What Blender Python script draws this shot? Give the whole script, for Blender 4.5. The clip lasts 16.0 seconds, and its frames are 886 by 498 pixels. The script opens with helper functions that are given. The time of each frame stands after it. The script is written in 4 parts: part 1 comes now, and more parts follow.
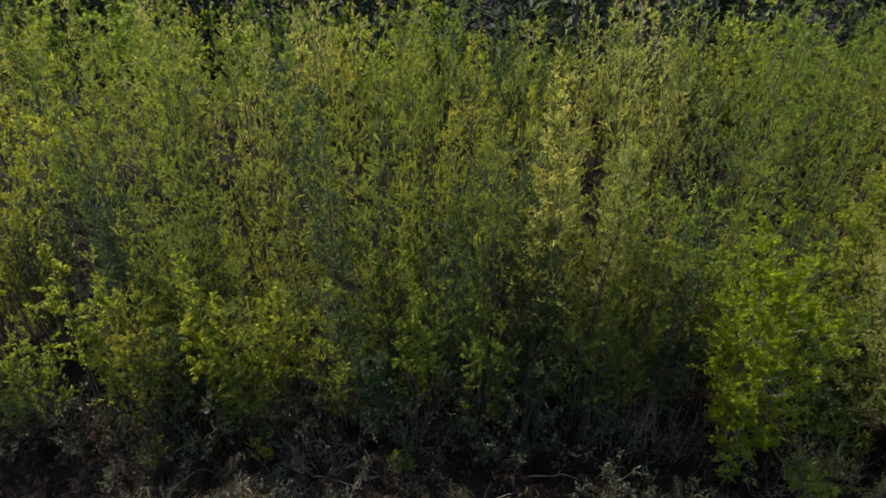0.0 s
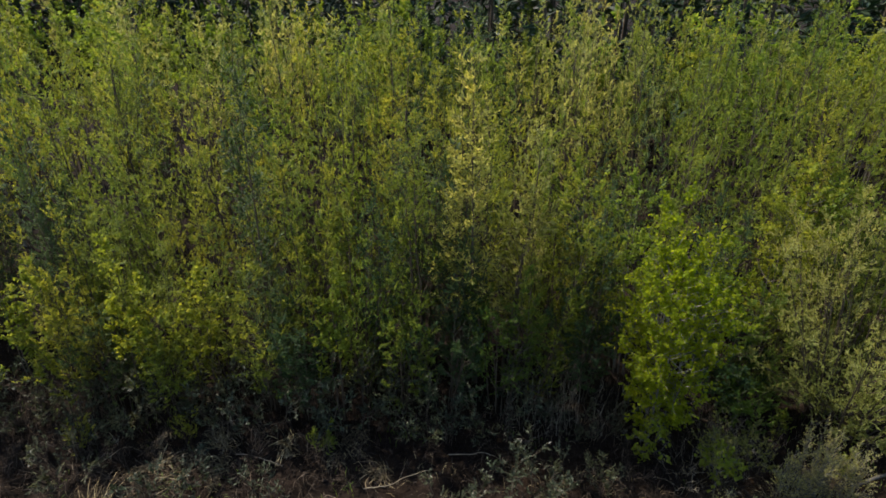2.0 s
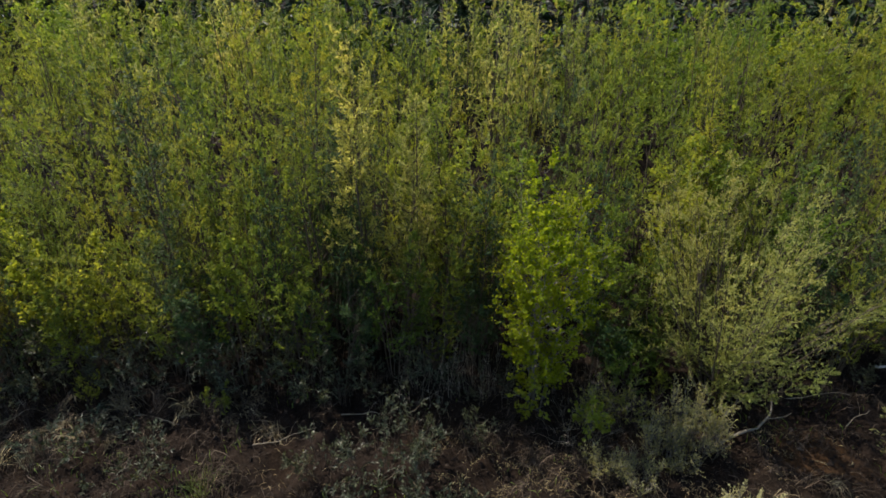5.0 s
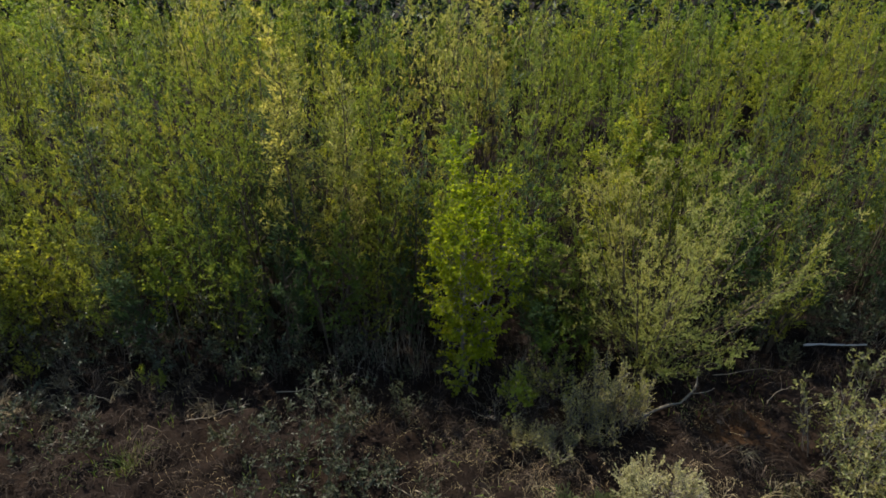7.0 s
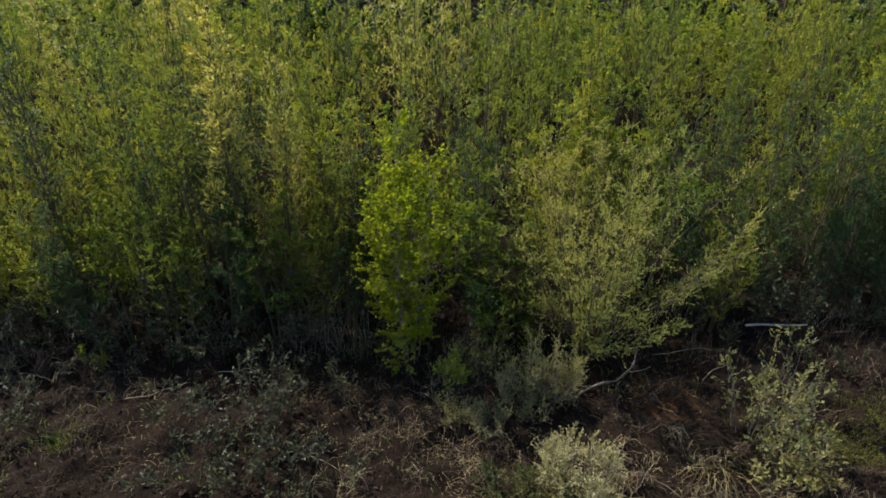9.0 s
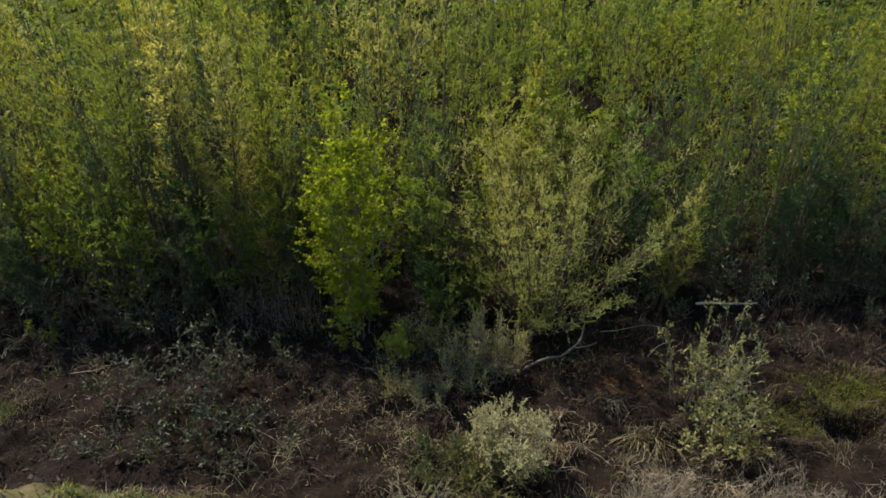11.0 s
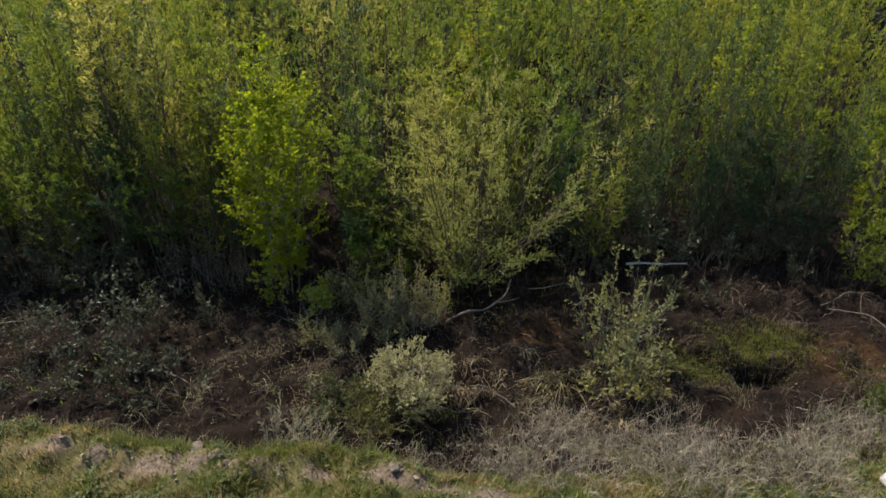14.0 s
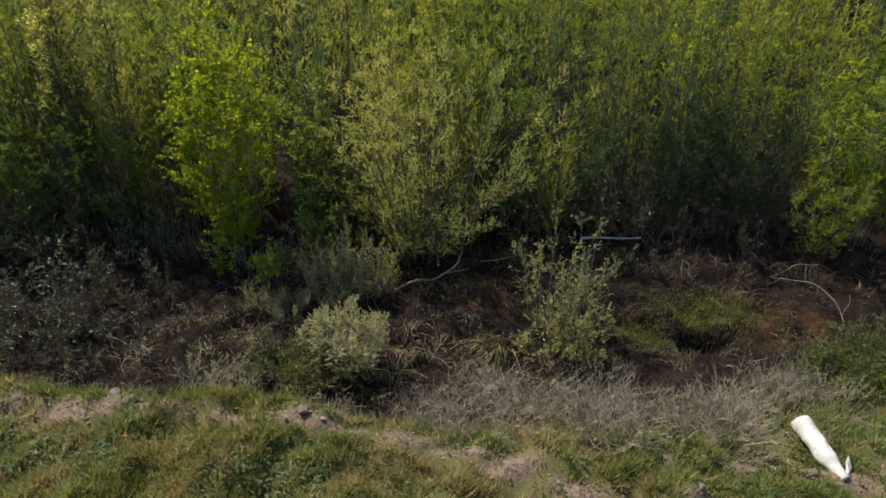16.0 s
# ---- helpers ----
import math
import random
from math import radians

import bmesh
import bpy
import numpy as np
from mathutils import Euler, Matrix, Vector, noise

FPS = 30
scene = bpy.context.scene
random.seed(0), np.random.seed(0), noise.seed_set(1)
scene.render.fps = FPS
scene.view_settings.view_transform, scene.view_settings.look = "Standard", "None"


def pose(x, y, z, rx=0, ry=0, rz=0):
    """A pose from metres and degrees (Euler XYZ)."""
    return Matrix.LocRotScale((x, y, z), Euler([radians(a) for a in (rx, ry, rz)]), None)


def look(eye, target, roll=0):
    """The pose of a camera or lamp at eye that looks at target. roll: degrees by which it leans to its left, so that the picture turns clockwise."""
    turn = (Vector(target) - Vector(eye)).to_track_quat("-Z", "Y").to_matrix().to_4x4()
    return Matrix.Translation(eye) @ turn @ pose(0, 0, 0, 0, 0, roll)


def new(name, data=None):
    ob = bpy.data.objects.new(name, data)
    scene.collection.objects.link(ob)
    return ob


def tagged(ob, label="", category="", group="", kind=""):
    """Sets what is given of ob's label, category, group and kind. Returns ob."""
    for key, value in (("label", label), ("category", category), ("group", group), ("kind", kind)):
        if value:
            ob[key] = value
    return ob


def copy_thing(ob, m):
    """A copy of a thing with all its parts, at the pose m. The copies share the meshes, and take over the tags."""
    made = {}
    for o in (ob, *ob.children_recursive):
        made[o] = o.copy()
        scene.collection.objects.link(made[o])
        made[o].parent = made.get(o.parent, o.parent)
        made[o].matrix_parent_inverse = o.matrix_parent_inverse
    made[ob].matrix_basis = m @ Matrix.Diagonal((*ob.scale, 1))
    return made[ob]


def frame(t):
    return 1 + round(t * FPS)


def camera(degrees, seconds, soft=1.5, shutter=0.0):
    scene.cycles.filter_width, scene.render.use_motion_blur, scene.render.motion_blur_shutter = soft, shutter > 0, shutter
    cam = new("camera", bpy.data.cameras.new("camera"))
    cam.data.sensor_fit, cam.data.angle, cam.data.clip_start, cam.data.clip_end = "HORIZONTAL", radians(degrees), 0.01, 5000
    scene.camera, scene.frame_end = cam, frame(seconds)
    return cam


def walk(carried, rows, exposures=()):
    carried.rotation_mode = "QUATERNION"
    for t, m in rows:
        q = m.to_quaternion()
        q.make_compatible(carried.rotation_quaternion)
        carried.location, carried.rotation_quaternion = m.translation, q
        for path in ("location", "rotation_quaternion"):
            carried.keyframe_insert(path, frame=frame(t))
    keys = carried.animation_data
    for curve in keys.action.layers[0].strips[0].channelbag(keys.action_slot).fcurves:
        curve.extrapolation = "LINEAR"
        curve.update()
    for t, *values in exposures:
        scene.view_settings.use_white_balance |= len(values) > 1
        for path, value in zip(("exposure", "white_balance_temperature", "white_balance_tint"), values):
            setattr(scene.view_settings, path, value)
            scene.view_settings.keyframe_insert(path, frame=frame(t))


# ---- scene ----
cam = camera(72.0, 16.0, soft=1.7)
EYE, TILT = 7.055, -28.89
# seconds; metres right, ahead and up in the first camera's own axes; degrees of yaw, pitch, roll
ROWS = [
    (0.0, 0.000, 0.000, 0.000, 0.000, 0.000, 0.000),
    (0.5, 0.311, -0.044, -0.086, 0.125, 0.167, -0.032),
    (1.0, 0.609, -0.076, -0.170, 0.211, 0.301, -0.044),
    (1.5, 0.896, -0.108, -0.256, 0.264, 0.404, -0.039),
    (2.0, 1.176, -0.146, -0.341, 0.289, 0.478, -0.021),
    (2.5, 1.450, -0.193, -0.427, 0.291, 0.527, 0.009),
    (3.0, 1.720, -0.248, -0.512, 0.272, 0.552, 0.047),
    (3.5, 1.987, -0.310, -0.596, 0.239, 0.556, 0.093),
    (4.0, 2.251, -0.375, -0.677, 0.193, 0.542, 0.143),
    (5.0, 2.770, -0.505, -0.829, 0.078, 0.467, 0.250),
    (6.0, 3.276, -0.617, -0.967, -0.048, 0.345, 0.356),
    (6.5, 3.522, -0.662, -1.032, -0.109, 0.273, 0.405),
    (7.0, 3.763, -0.698, -1.094, -0.167, 0.196, 0.449),
    (7.5, 3.997, -0.728, -1.156, -0.219, 0.115, 0.488),
    (8.0, 4.225, -0.750, -1.218, -0.265, 0.035, 0.521),
    (8.5, 4.447, -0.769, -1.282, -0.303, -0.044, 0.547),
    (9.0, 4.661, -0.784, -1.350, -0.333, -0.120, 0.566),
    (10.0, 5.072, -0.812, -1.500, -0.366, -0.253, 0.581),
    (11.0, 5.463, -0.847, -1.677, -0.365, -0.349, 0.564),
    (11.5, 5.656, -0.869, -1.778, -0.352, -0.379, 0.545),
    (12.0, 5.848, -0.892, -1.887, -0.334, -0.393, 0.519),
    (12.5, 6.040, -0.918, -2.003, -0.310, -0.391, 0.486),
    (13.0, 6.235, -0.942, -2.126, -0.282, -0.370, 0.448),
    (13.5, 6.433, -0.965, -2.255, -0.253, -0.330, 0.405),
    (14.0, 6.634, -0.983, -2.388, -0.225, -0.268, 0.358),
    (14.5, 6.837, -0.995, -2.524, -0.199, -0.182, 0.309),
    (15.0, 7.038, -1.002, -2.661, -0.180, -0.072, 0.259),
    (15.5, 7.235, -1.004, -2.798, -0.169, 0.065, 0.209),
    (16.0, 7.420, -1.008, -2.934, -0.171, 0.230, 0.161),
]
walk(cam, [(t, pose(0, 0, EYE, TILT) @ pose(x, y, z, 90 + pitch, roll, yaw)) for t, x, y, z, yaw, pitch, roll in ROWS])

# ---------------------------------------------------------------- light
SUN_AZ, SUN_EL = 50.0, 52.0          # degrees left of straight ahead, and above the horizon
world = bpy.data.worlds.new("sky")
scene.world = world
world.use_nodes = True
wn = world.node_tree.nodes
sky = wn.new("ShaderNodeTexSky")
sky.sky_type = "NISHITA"
sky.sun_disc = False
sky.sun_elevation = radians(SUN_EL)
sky.sun_rotation = radians(-SUN_AZ)
world.node_tree.links.new(sky.outputs[0], wn["Background"].inputs[0])
wn["Background"].inputs[1].default_value = 0.14
sun = new("sun", bpy.data.lights.new("sun", "SUN"))
sun.data.energy, sun.data.angle, sun.data.color = 4.6, radians(0.53), (1.0, 0.905, 0.8)
sun.matrix_world = look((-30 * math.sin(radians(SUN_AZ)), 30 * math.cos(radians(SUN_AZ)), 30 * math.tan(radians(SUN_EL))), (0, 0, 0))
scene.view_settings.exposure = 0.83

# ---------------------------------------------------------------- materials


def nodes_of(name):
    m = bpy.data.materials.new(name)
    m.use_nodes = True
    nt = m.node_tree
    return m, nt, nt.nodes, nt.links, nt.nodes["Principled BSDF"]


def ramp(nodes, links, fac, stops):
    r = nodes.new("ShaderNodeValToRGB")
    e = r.color_ramp.elements
    while len(e) < len(stops):
        e.new(0.5)
    for k, (p, c) in zip(e, stops):
        k.position, k.color = p, (*c, 1)
    links.new(fac, r.inputs[0])
    return r.outputs[0]


def mixed(nodes, links, fac, a, b, how="MIX"):
    m = nodes.new("ShaderNodeMix")
    m.data_type, m.blend_type = "RGBA", how
    for k, v in ((0, fac), (6, a), (7, b)):
        if isinstance(v, (int, float)):
            m.inputs[k].default_value = v
        elif isinstance(v, tuple):
            m.inputs[k].default_value = (*v, 1)
        else:
            links.new(v, m.inputs[k])
    return m.outputs[2]


def noise_of(nodes, links, scale, detail=4, rough=0.6, vec=None):
    n = nodes.new("ShaderNodeTexNoise")
    n.inputs["Scale"].default_value, n.inputs["Detail"].default_value, n.inputs["Roughness"].default_value = scale, detail, rough
    if vec is not None:
        links.new(vec, n.inputs["Vector"])
    return n.outputs[0]


def leaf_material(name, low, mid, high, thin=0.48, rough=0.55, gain=2.05, spec=0.18, clump=0.0):
    """Leaves that let light through; each leaf and each plant has a tint of its own."""
    m, nt, nodes, links, bsdf = nodes_of(name)
    geo, info = nodes.new("ShaderNodeNewGeometry"), nodes.new("ShaderNodeObjectInfo")
    pick = geo.outputs["Random Per Island"]
    if clump:
        # grass changes colour from clump to clump more than from blade to blade
        tuft_tone = mixed(nodes, links, 0.45, noise_of(nodes, links, 7.0, 2, 0.6, geo.outputs["Position"]), noise_of(nodes, links, 1.6, 2, 0.5, geo.outputs["Position"]))
        pick = mixed(nodes, links, clump, pick, ramp(nodes, links, tuft_tone, ((0.36, (0, 0, 0)), (0.64, (1, 1, 1)))))
    leaf = ramp(nodes, links, pick, ((0.0, low), (0.45, mid), (1.0, high)))
    plant = ramp(nodes, links, info.outputs["Random"], ((0.0, (0.66, 0.82, 0.86)), (0.5, (1.0, 1.0, 1.0)), (1.0, (1.17, 1.13, 0.92))))
    patch = ramp(nodes, links, noise_of(nodes, links, 0.35, 2, 0.5, geo.outputs["Position"]), ((0.35, (0.86, 0.95, 0.9)), (0.65, (1.1, 1.05, 0.97))))
    col = mixed(nodes, links, 1.0, mixed(nodes, links, 1.0, leaf, plant, "MULTIPLY"), patch, "MULTIPLY")
    links.new(col, bsdf.inputs["Base Color"])
    bsdf.inputs["Roughness"].default_value = rough
    bsdf.inputs["Specular IOR Level"].default_value = spec
    trans = nodes.new("ShaderNodeBsdfTranslucent")
    links.new(mixed(nodes, links, 1.0, col, (gain * 1.18, gain, gain * 0.8), "MULTIPLY"), trans.inputs[0])
    mix = nodes.new("ShaderNodeMixShader")
    mix.inputs[0].default_value = thin
    links.new(bsdf.outputs[0], mix.inputs[1])
    links.new(trans.outputs[0], mix.inputs[2])
    links.new(mix.outputs[0], nodes["Material Output"].inputs[0])
    return m


def grain_material(name, stops, scale=30.0, rough=0.85, bump=0.4, island=0.5):
    """Bark, dead wood and dry stems: noise in two sizes, and a tint for each separate strand."""
    m, nt, nodes, links, bsdf = nodes_of(name)
    geo = nodes.new("ShaderNodeNewGeometry")
    fine = noise_of(nodes, links, scale, 5, 0.65, geo.outputs["Position"])
    coarse = noise_of(nodes, links, scale * 0.12, 3, 0.6, geo.outputs["Position"])
    f = mixed(nodes, links, 0.5, fine, coarse)
    f = mixed(nodes, links, island, f, geo.outputs["Random Per Island"])
    links.new(ramp(nodes, links, f, stops), bsdf.inputs["Base Color"])
    bsdf.inputs["Roughness"].default_value = rough
    bsdf.inputs["Specular IOR Level"].default_value = 0.12
    if bump:
        b = nodes.new("ShaderNodeBump")
        b.inputs["Strength"].default_value, b.inputs["Distance"].default_value = bump, 0.01
        links.new(fine, b.inputs["Height"])
        links.new(b.outputs[0], bsdf.inputs["Normal"])
    return m


LEAF = {
    "olive": leaf_material("olive_willow_leaf", (0.102, 0.124, 0.013), (0.147, 0.172, 0.02), (0.198, 0.217, 0.036)),
    "tan": leaf_material("tan_willow_leaf", (0.145, 0.162, 0.036), (0.2, 0.214, 0.056), (0.275, 0.28, 0.1)),
    "green": leaf_material("green_willow_leaf", (0.068, 0.1, 0.013), (0.104, 0.144, 0.02), (0.15, 0.187, 0.035)),
    "aspen": leaf_material("aspen_leaf", (0.105, 0.14, 0.012), (0.145, 0.182, 0.018), (0.19, 0.22, 0.03), 0.5),
    "bush": leaf_material("bush_willow_leaf", (0.105, 0.125, 0.032), (0.155, 0.177, 0.052), (0.26, 0.272, 0.115), 0.42),
    "bright": leaf_material("bright_aspen_leaf", (0.112, 0.14, 0.004), (0.16, 0.187, 0.006), (0.21, 0.23, 0.012), 0.55, 0.6, 2.2, 0.12),
    # dark-leaved plants; the same colour stands for shade along the thicket front
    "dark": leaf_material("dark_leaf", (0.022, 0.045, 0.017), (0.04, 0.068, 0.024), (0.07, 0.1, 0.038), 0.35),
    "sage": leaf_material("silvery_leaf", (0.19, 0.195, 0.085), (0.3, 0.3, 0.14), (0.44, 0.43, 0.24), 0.3, 0.6, 1.2),
    "weed": leaf_material("dry_weed_leaf", (0.15, 0.15, 0.055), (0.24, 0.235, 0.085), (0.37, 0.345, 0.15), 0.35, 0.6, 1.2),
    "pale": leaf_material("pale_shrub_leaf", (0.11, 0.112, 0.034), (0.185, 0.183, 0.064), (0.31, 0.298, 0.135), 0.35, 0.5, 1.3),
    # dark leaves, made darker still to paint the thicket's shade into them
    "shade": leaf_material("dark_and_shaded_leaf", (0.017, 0.023, 0.009), (0.03, 0.037, 0.015), (0.12, 0.13, 0.075), 0.3, 0.45, 1.3, 0.45),
    "dull": leaf_material("dull_weed_leaf", (0.04, 0.05, 0.015), (0.075, 0.088, 0.026), (0.15, 0.155, 0.06), 0.38, 0.55, 1.5),
    "needle": leaf_material("spruce_needle", (0.01, 0.022, 0.01), (0.018, 0.036, 0.014), (0.03, 0.05, 0.02), 0.1, 0.5, 1.0),
    "grass": leaf_material("bank_grass", (0.03, 0.05, 0.012), (0.085, 0.112, 0.026), (0.25, 0.24, 0.105), 0.42, 0.6, 1.8, 0.25, 0.35),
    "ochre": leaf_material("ochre_grass", (0.07, 0.053, 0.024), (0.165, 0.128, 0.056), (0.39, 0.325, 0.21), 0.38, 0.6, 1.8, 0.2, 0.45),
    "fuzz": leaf_material("grey_fuzz_leaf", (0.075, 0.078, 0.04), (0.14, 0.14, 0.075), (0.26, 0.25, 0.15), 0.25, 0.6, 1.2, 0.25),
    "moss": leaf_material("wet_grass", (0.055, 0.07, 0.01), (0.095, 0.115, 0.016), (0.17, 0.165, 0.04), 0.35, 0.55, 1.2, 0.25, 0.5),
    "straw": leaf_material("dry_grass_blade", (0.07, 0.05, 0.028), (0.15, 0.115, 0.068), (0.34, 0.28, 0.18), 0.2, 0.6, 1.1),
}
BARK = grain_material("willow_bark", ((0.2, (0.035, 0.026, 0.018)), (0.55, (0.085, 0.066, 0.045)), (0.9, (0.17, 0.14, 0.1))))
GREYBARK = grain_material("pale_bark", ((0.2, (0.07, 0.062, 0.047)), (0.6, (0.16, 0.143, 0.112)), (0.9, (0.28, 0.255, 0.205))))
DEAD = grain_material("bleached_wood", ((0.15, (0.3, 0.27, 0.22)), (0.6, (0.5, 0.46, 0.39)), (0.95, (0.66, 0.62, 0.54))), 40)
GREYTWIG = grain_material("grey_dead_twig", ((0.1, (0.075, 0.062, 0.042)), (0.55, (0.22, 0.185, 0.13)), (0.95, (0.44, 0.38, 0.28))), 20, 0.9, 0)
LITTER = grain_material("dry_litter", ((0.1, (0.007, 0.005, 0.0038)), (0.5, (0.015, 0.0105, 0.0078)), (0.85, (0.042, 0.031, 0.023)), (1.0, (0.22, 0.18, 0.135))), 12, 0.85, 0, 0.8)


# worn sandy spots: x, y, reach
SAND = ((2.75, 2.3, 0.4), (3.3, 2.16, 0.3), (3.95, 1.97, 0.5), (4.4, 1.9, 0.28), (4.9, 1.78, 0.45), (5.1, 1.45, 0.25), (5.55, 1.66, 0.3), (6.15, 1.58, 0.35), (6.55, 1.54, 0.32), (7.1, 1.46, 0.3), (7.55, 1.4, 0.38), (8.0, 1.25, 0.42), (8.5, 1.02, 0.45), (9.5, 0.9, 0.4), (9.95, 1.35, 0.28), (10.85, 1.2, 0.5))


def ground_material():
    m, nt, nodes, links, bsdf = nodes_of("ground")
    geo = nodes.new("ShaderNodeNewGeometry")
    pos = geo.outputs["Position"]
    big, mid, fine = (noise_of(nodes, links, s, d, 0.62, pos) for s, d in ((0.55, 4), (4.0, 5), (38.0, 6)))
    both = mixed(nodes, links, 0.55, mid, fine)
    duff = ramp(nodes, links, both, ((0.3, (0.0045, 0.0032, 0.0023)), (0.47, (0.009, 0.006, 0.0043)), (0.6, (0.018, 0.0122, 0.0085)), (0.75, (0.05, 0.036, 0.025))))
    rust = ramp(nodes, links, both, ((0.3, (0.013, 0.0068, 0.0034)), (0.55, (0.043, 0.0235, 0.0105)), (0.8, (0.11, 0.066, 0.033))))
    sand = ramp(nodes, links, both, ((0.3, (0.03, 0.032, 0.011)), (0.5, (0.058, 0.056, 0.022)), (0.62, (0.11, 0.09, 0.052)), (0.75, (0.24, 0.195, 0.135))))
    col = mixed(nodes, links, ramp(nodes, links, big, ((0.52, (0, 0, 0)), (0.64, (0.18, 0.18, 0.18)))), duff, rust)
    # rust-coloured wet silt beside the hollow
    for cx, cy, r in ((12.3, 4.55, 0.9), (7.9, 5.3, 0.8), (5.2, 5.5, 0.6)):
        far = nodes.new("ShaderNodeVectorMath")
        far.operation = "DISTANCE"
        far.inputs[1].default_value = (cx, cy, 0)
        links.new(pos, far.inputs[0])
        edge = nodes.new("ShaderNodeMath")
        edge.operation = "MULTIPLY_ADD"
        edge.inputs[1].default_value = 0.9
        links.new(mid, edge.inputs[0])
        links.new(far.outputs[1], edge.inputs[2])
        col = mixed(nodes, links, ramp(nodes, links, edge.outputs[0], ((min(r + 0.05, 0.9), (0.9, 0.9, 0.9)), (1.0, (0, 0, 0)))), col, rust)
    # the raised bank is sandy soil
    sep = nodes.new("ShaderNodeSeparateXYZ")
    links.new(pos, sep.inputs[0])
    wob = nodes.new("ShaderNodeMath")
    wob.operation = "MULTIPLY_ADD"
    wob.inputs[1].default_value = 0.5
    links.new(mid, wob.inputs[0])
    links.new(sep.outputs[2], wob.inputs[2])
    turf = ramp(nodes, links, mixed(nodes, links, 0.5, mid, noise_of(nodes, links, 1.1, 3, 0.6, pos)), ((0.38, (0.055, 0.066, 0.02)), (0.5, (0.085, 0.082, 0.03)), (0.6, (0.11, 0.088, 0.04)), (0.72, (0.17, 0.135, 0.08))))
    sand = mixed(nodes, links, 0.65, sand, turf)
    bank = ramp(nodes, links, wob.outputs[0], ((0.72, (0, 0, 0)), (1.0, (1, 1, 1))))
    col = mixed(nodes, links, bank, col, sand)
    # worn spots of pale sand along the lip of the bank
    pale = ramp(nodes, links, mixed(nodes, links, 0.5, fine, noise_of(nodes, links, 14.0, 5, 0.7, pos)), ((0.36, (0.03, 0.021, 0.014)), (0.46, (0.095, 0.07, 0.048)), (0.56, (0.165, 0.125, 0.088)), (0.74, (0.27, 0.215, 0.16))))
    flat = nodes.new("ShaderNodeVectorMath")
    flat.operation = "MULTIPLY"
    flat.inputs[1].default_value = (1, 2.4, 0)
    links.new(pos, flat.inputs[0])
    wear = nodes.new("ShaderNodeMath")
    wear.operation = "MULTIPLY"
    wear.inputs[1].default_value = 0.9
    links.new(both, wear.inputs[0])
    rough_edge = wear.outputs[0]
    for cx, cy, r in SAND:
        far = nodes.new("ShaderNodeVectorMath")
        far.operation = "DISTANCE"
        far.inputs[1].default_value = (cx, cy * 2.4, 0)
        links.new(flat.outputs[0], far.inputs[0])
        edge = nodes.new("ShaderNodeMath")
        edge.operation = "MULTIPLY_ADD"
        edge.inputs[1].default_value = 0.5 / r
        links.new(far.outputs["Value"], edge.inputs[0])
        links.new(rough_edge, edge.inputs[2])
        col = mixed(nodes, links, ramp(nodes, links, edge.outputs[0], ((0.66, (1, 1, 1)), (0.86, (0, 0, 0)))), col, pale)
    links.new(col, bsdf.inputs["Base Color"])
    bsdf.inputs["Roughness"].default_value = 0.95
    bsdf.inputs["Specular IOR Level"].default_value = 0.08
    b = nodes.new("ShaderNodeBump")
    b.inputs["Strength"].default_value, b.inputs["Distance"].default_value = 0.8, 0.03
    links.new(both, b.inputs["Height"])
    links.new(b.outputs[0], bsdf.inputs["Normal"])
    return m


# ---------------------------------------------------------------- mesh tools


def mesh_of(name, verts, tris, smooth=False):
    """A mesh from arrays of places and triangles."""
    me = bpy.data.meshes.new(name)
    verts, tris = np.asarray(verts, np.float32), np.asarray(tris, np.int32)
    me.vertices.add(len(verts))
    me.vertices.foreach_set("co", verts.ravel())
    me.loops.add(tris.size)
    me.loops.foreach_set("vertex_index", tris.ravel())
    me.polygons.add(len(tris))
    me.polygons.foreach_set("loop_start", np.arange(0, tris.size, 3, dtype=np.int32))
    me.polygons.foreach_set("use_smooth", np.full(len(tris), smooth))
    me.update(calc_edges=True)
    return me


def join(pieces):
    verts, tris, n = [], [], 0
    for v, t in pieces:
        verts.append(v)
        tris.append(t + n)
        n += len(v)
    return np.concatenate(verts), np.concatenate(tris)


def part(name, piece, material, parent, label="", smooth=False):
    ob = new(name, mesh_of(name, *piece, smooth))
    ob.data.materials.append(material)
    ob.parent = parent
    return tagged(ob, label)


def unit(v):
    return v / np.maximum(np.linalg.norm(v, axis=-1, keepdims=True), 1e-9)


def tubes(paths, radii, sides=3, cap=False):
    """Tapered tubes along k paths of n places each."""
    paths, radii = np.asarray(paths, float), np.asarray(radii, float)
    k, n, _ = paths.shape
    t = unit(np.gradient(paths, axis=1))
    ref = np.where(np.abs(t[..., 2:3]) > 0.9, np.array([1.0, 0, 0]), np.array([0, 0, 1.0]))
    a = unit(np.cross(t, ref))
    b = np.cross(t, a)
    ang = np.arange(sides) * 2 * math.pi / sides
    ring = paths[:, :, None] + radii[:, :, None, None] * (np.cos(ang)[:, None] * a[:, :, None] + np.sin(ang)[:, None] * b[:, :, None])
    verts = ring.reshape(-1, 3)
    idx = np.arange(k * n * sides).reshape(k, n, sides)
    p, q = idx[:, :-1], idx[:, 1:]
    p2, q2 = np.roll(p, -1, 2), np.roll(q, -1, 2)
    tris = np.concatenate([np.stack([p, p2, q2], -1).reshape(-1, 3), np.stack([p, q2, q], -1).reshape(-1, 3)])
    if cap:
        ends = []
        for e in (0, n - 1):
            for s in range(1, sides - 1):
                ends.append(np.stack([idx[:, e, 0], idx[:, e, s], idx[:, e, s + 1]], -1))
        tris = np.concatenate([tris, *ends])
    return verts, tris


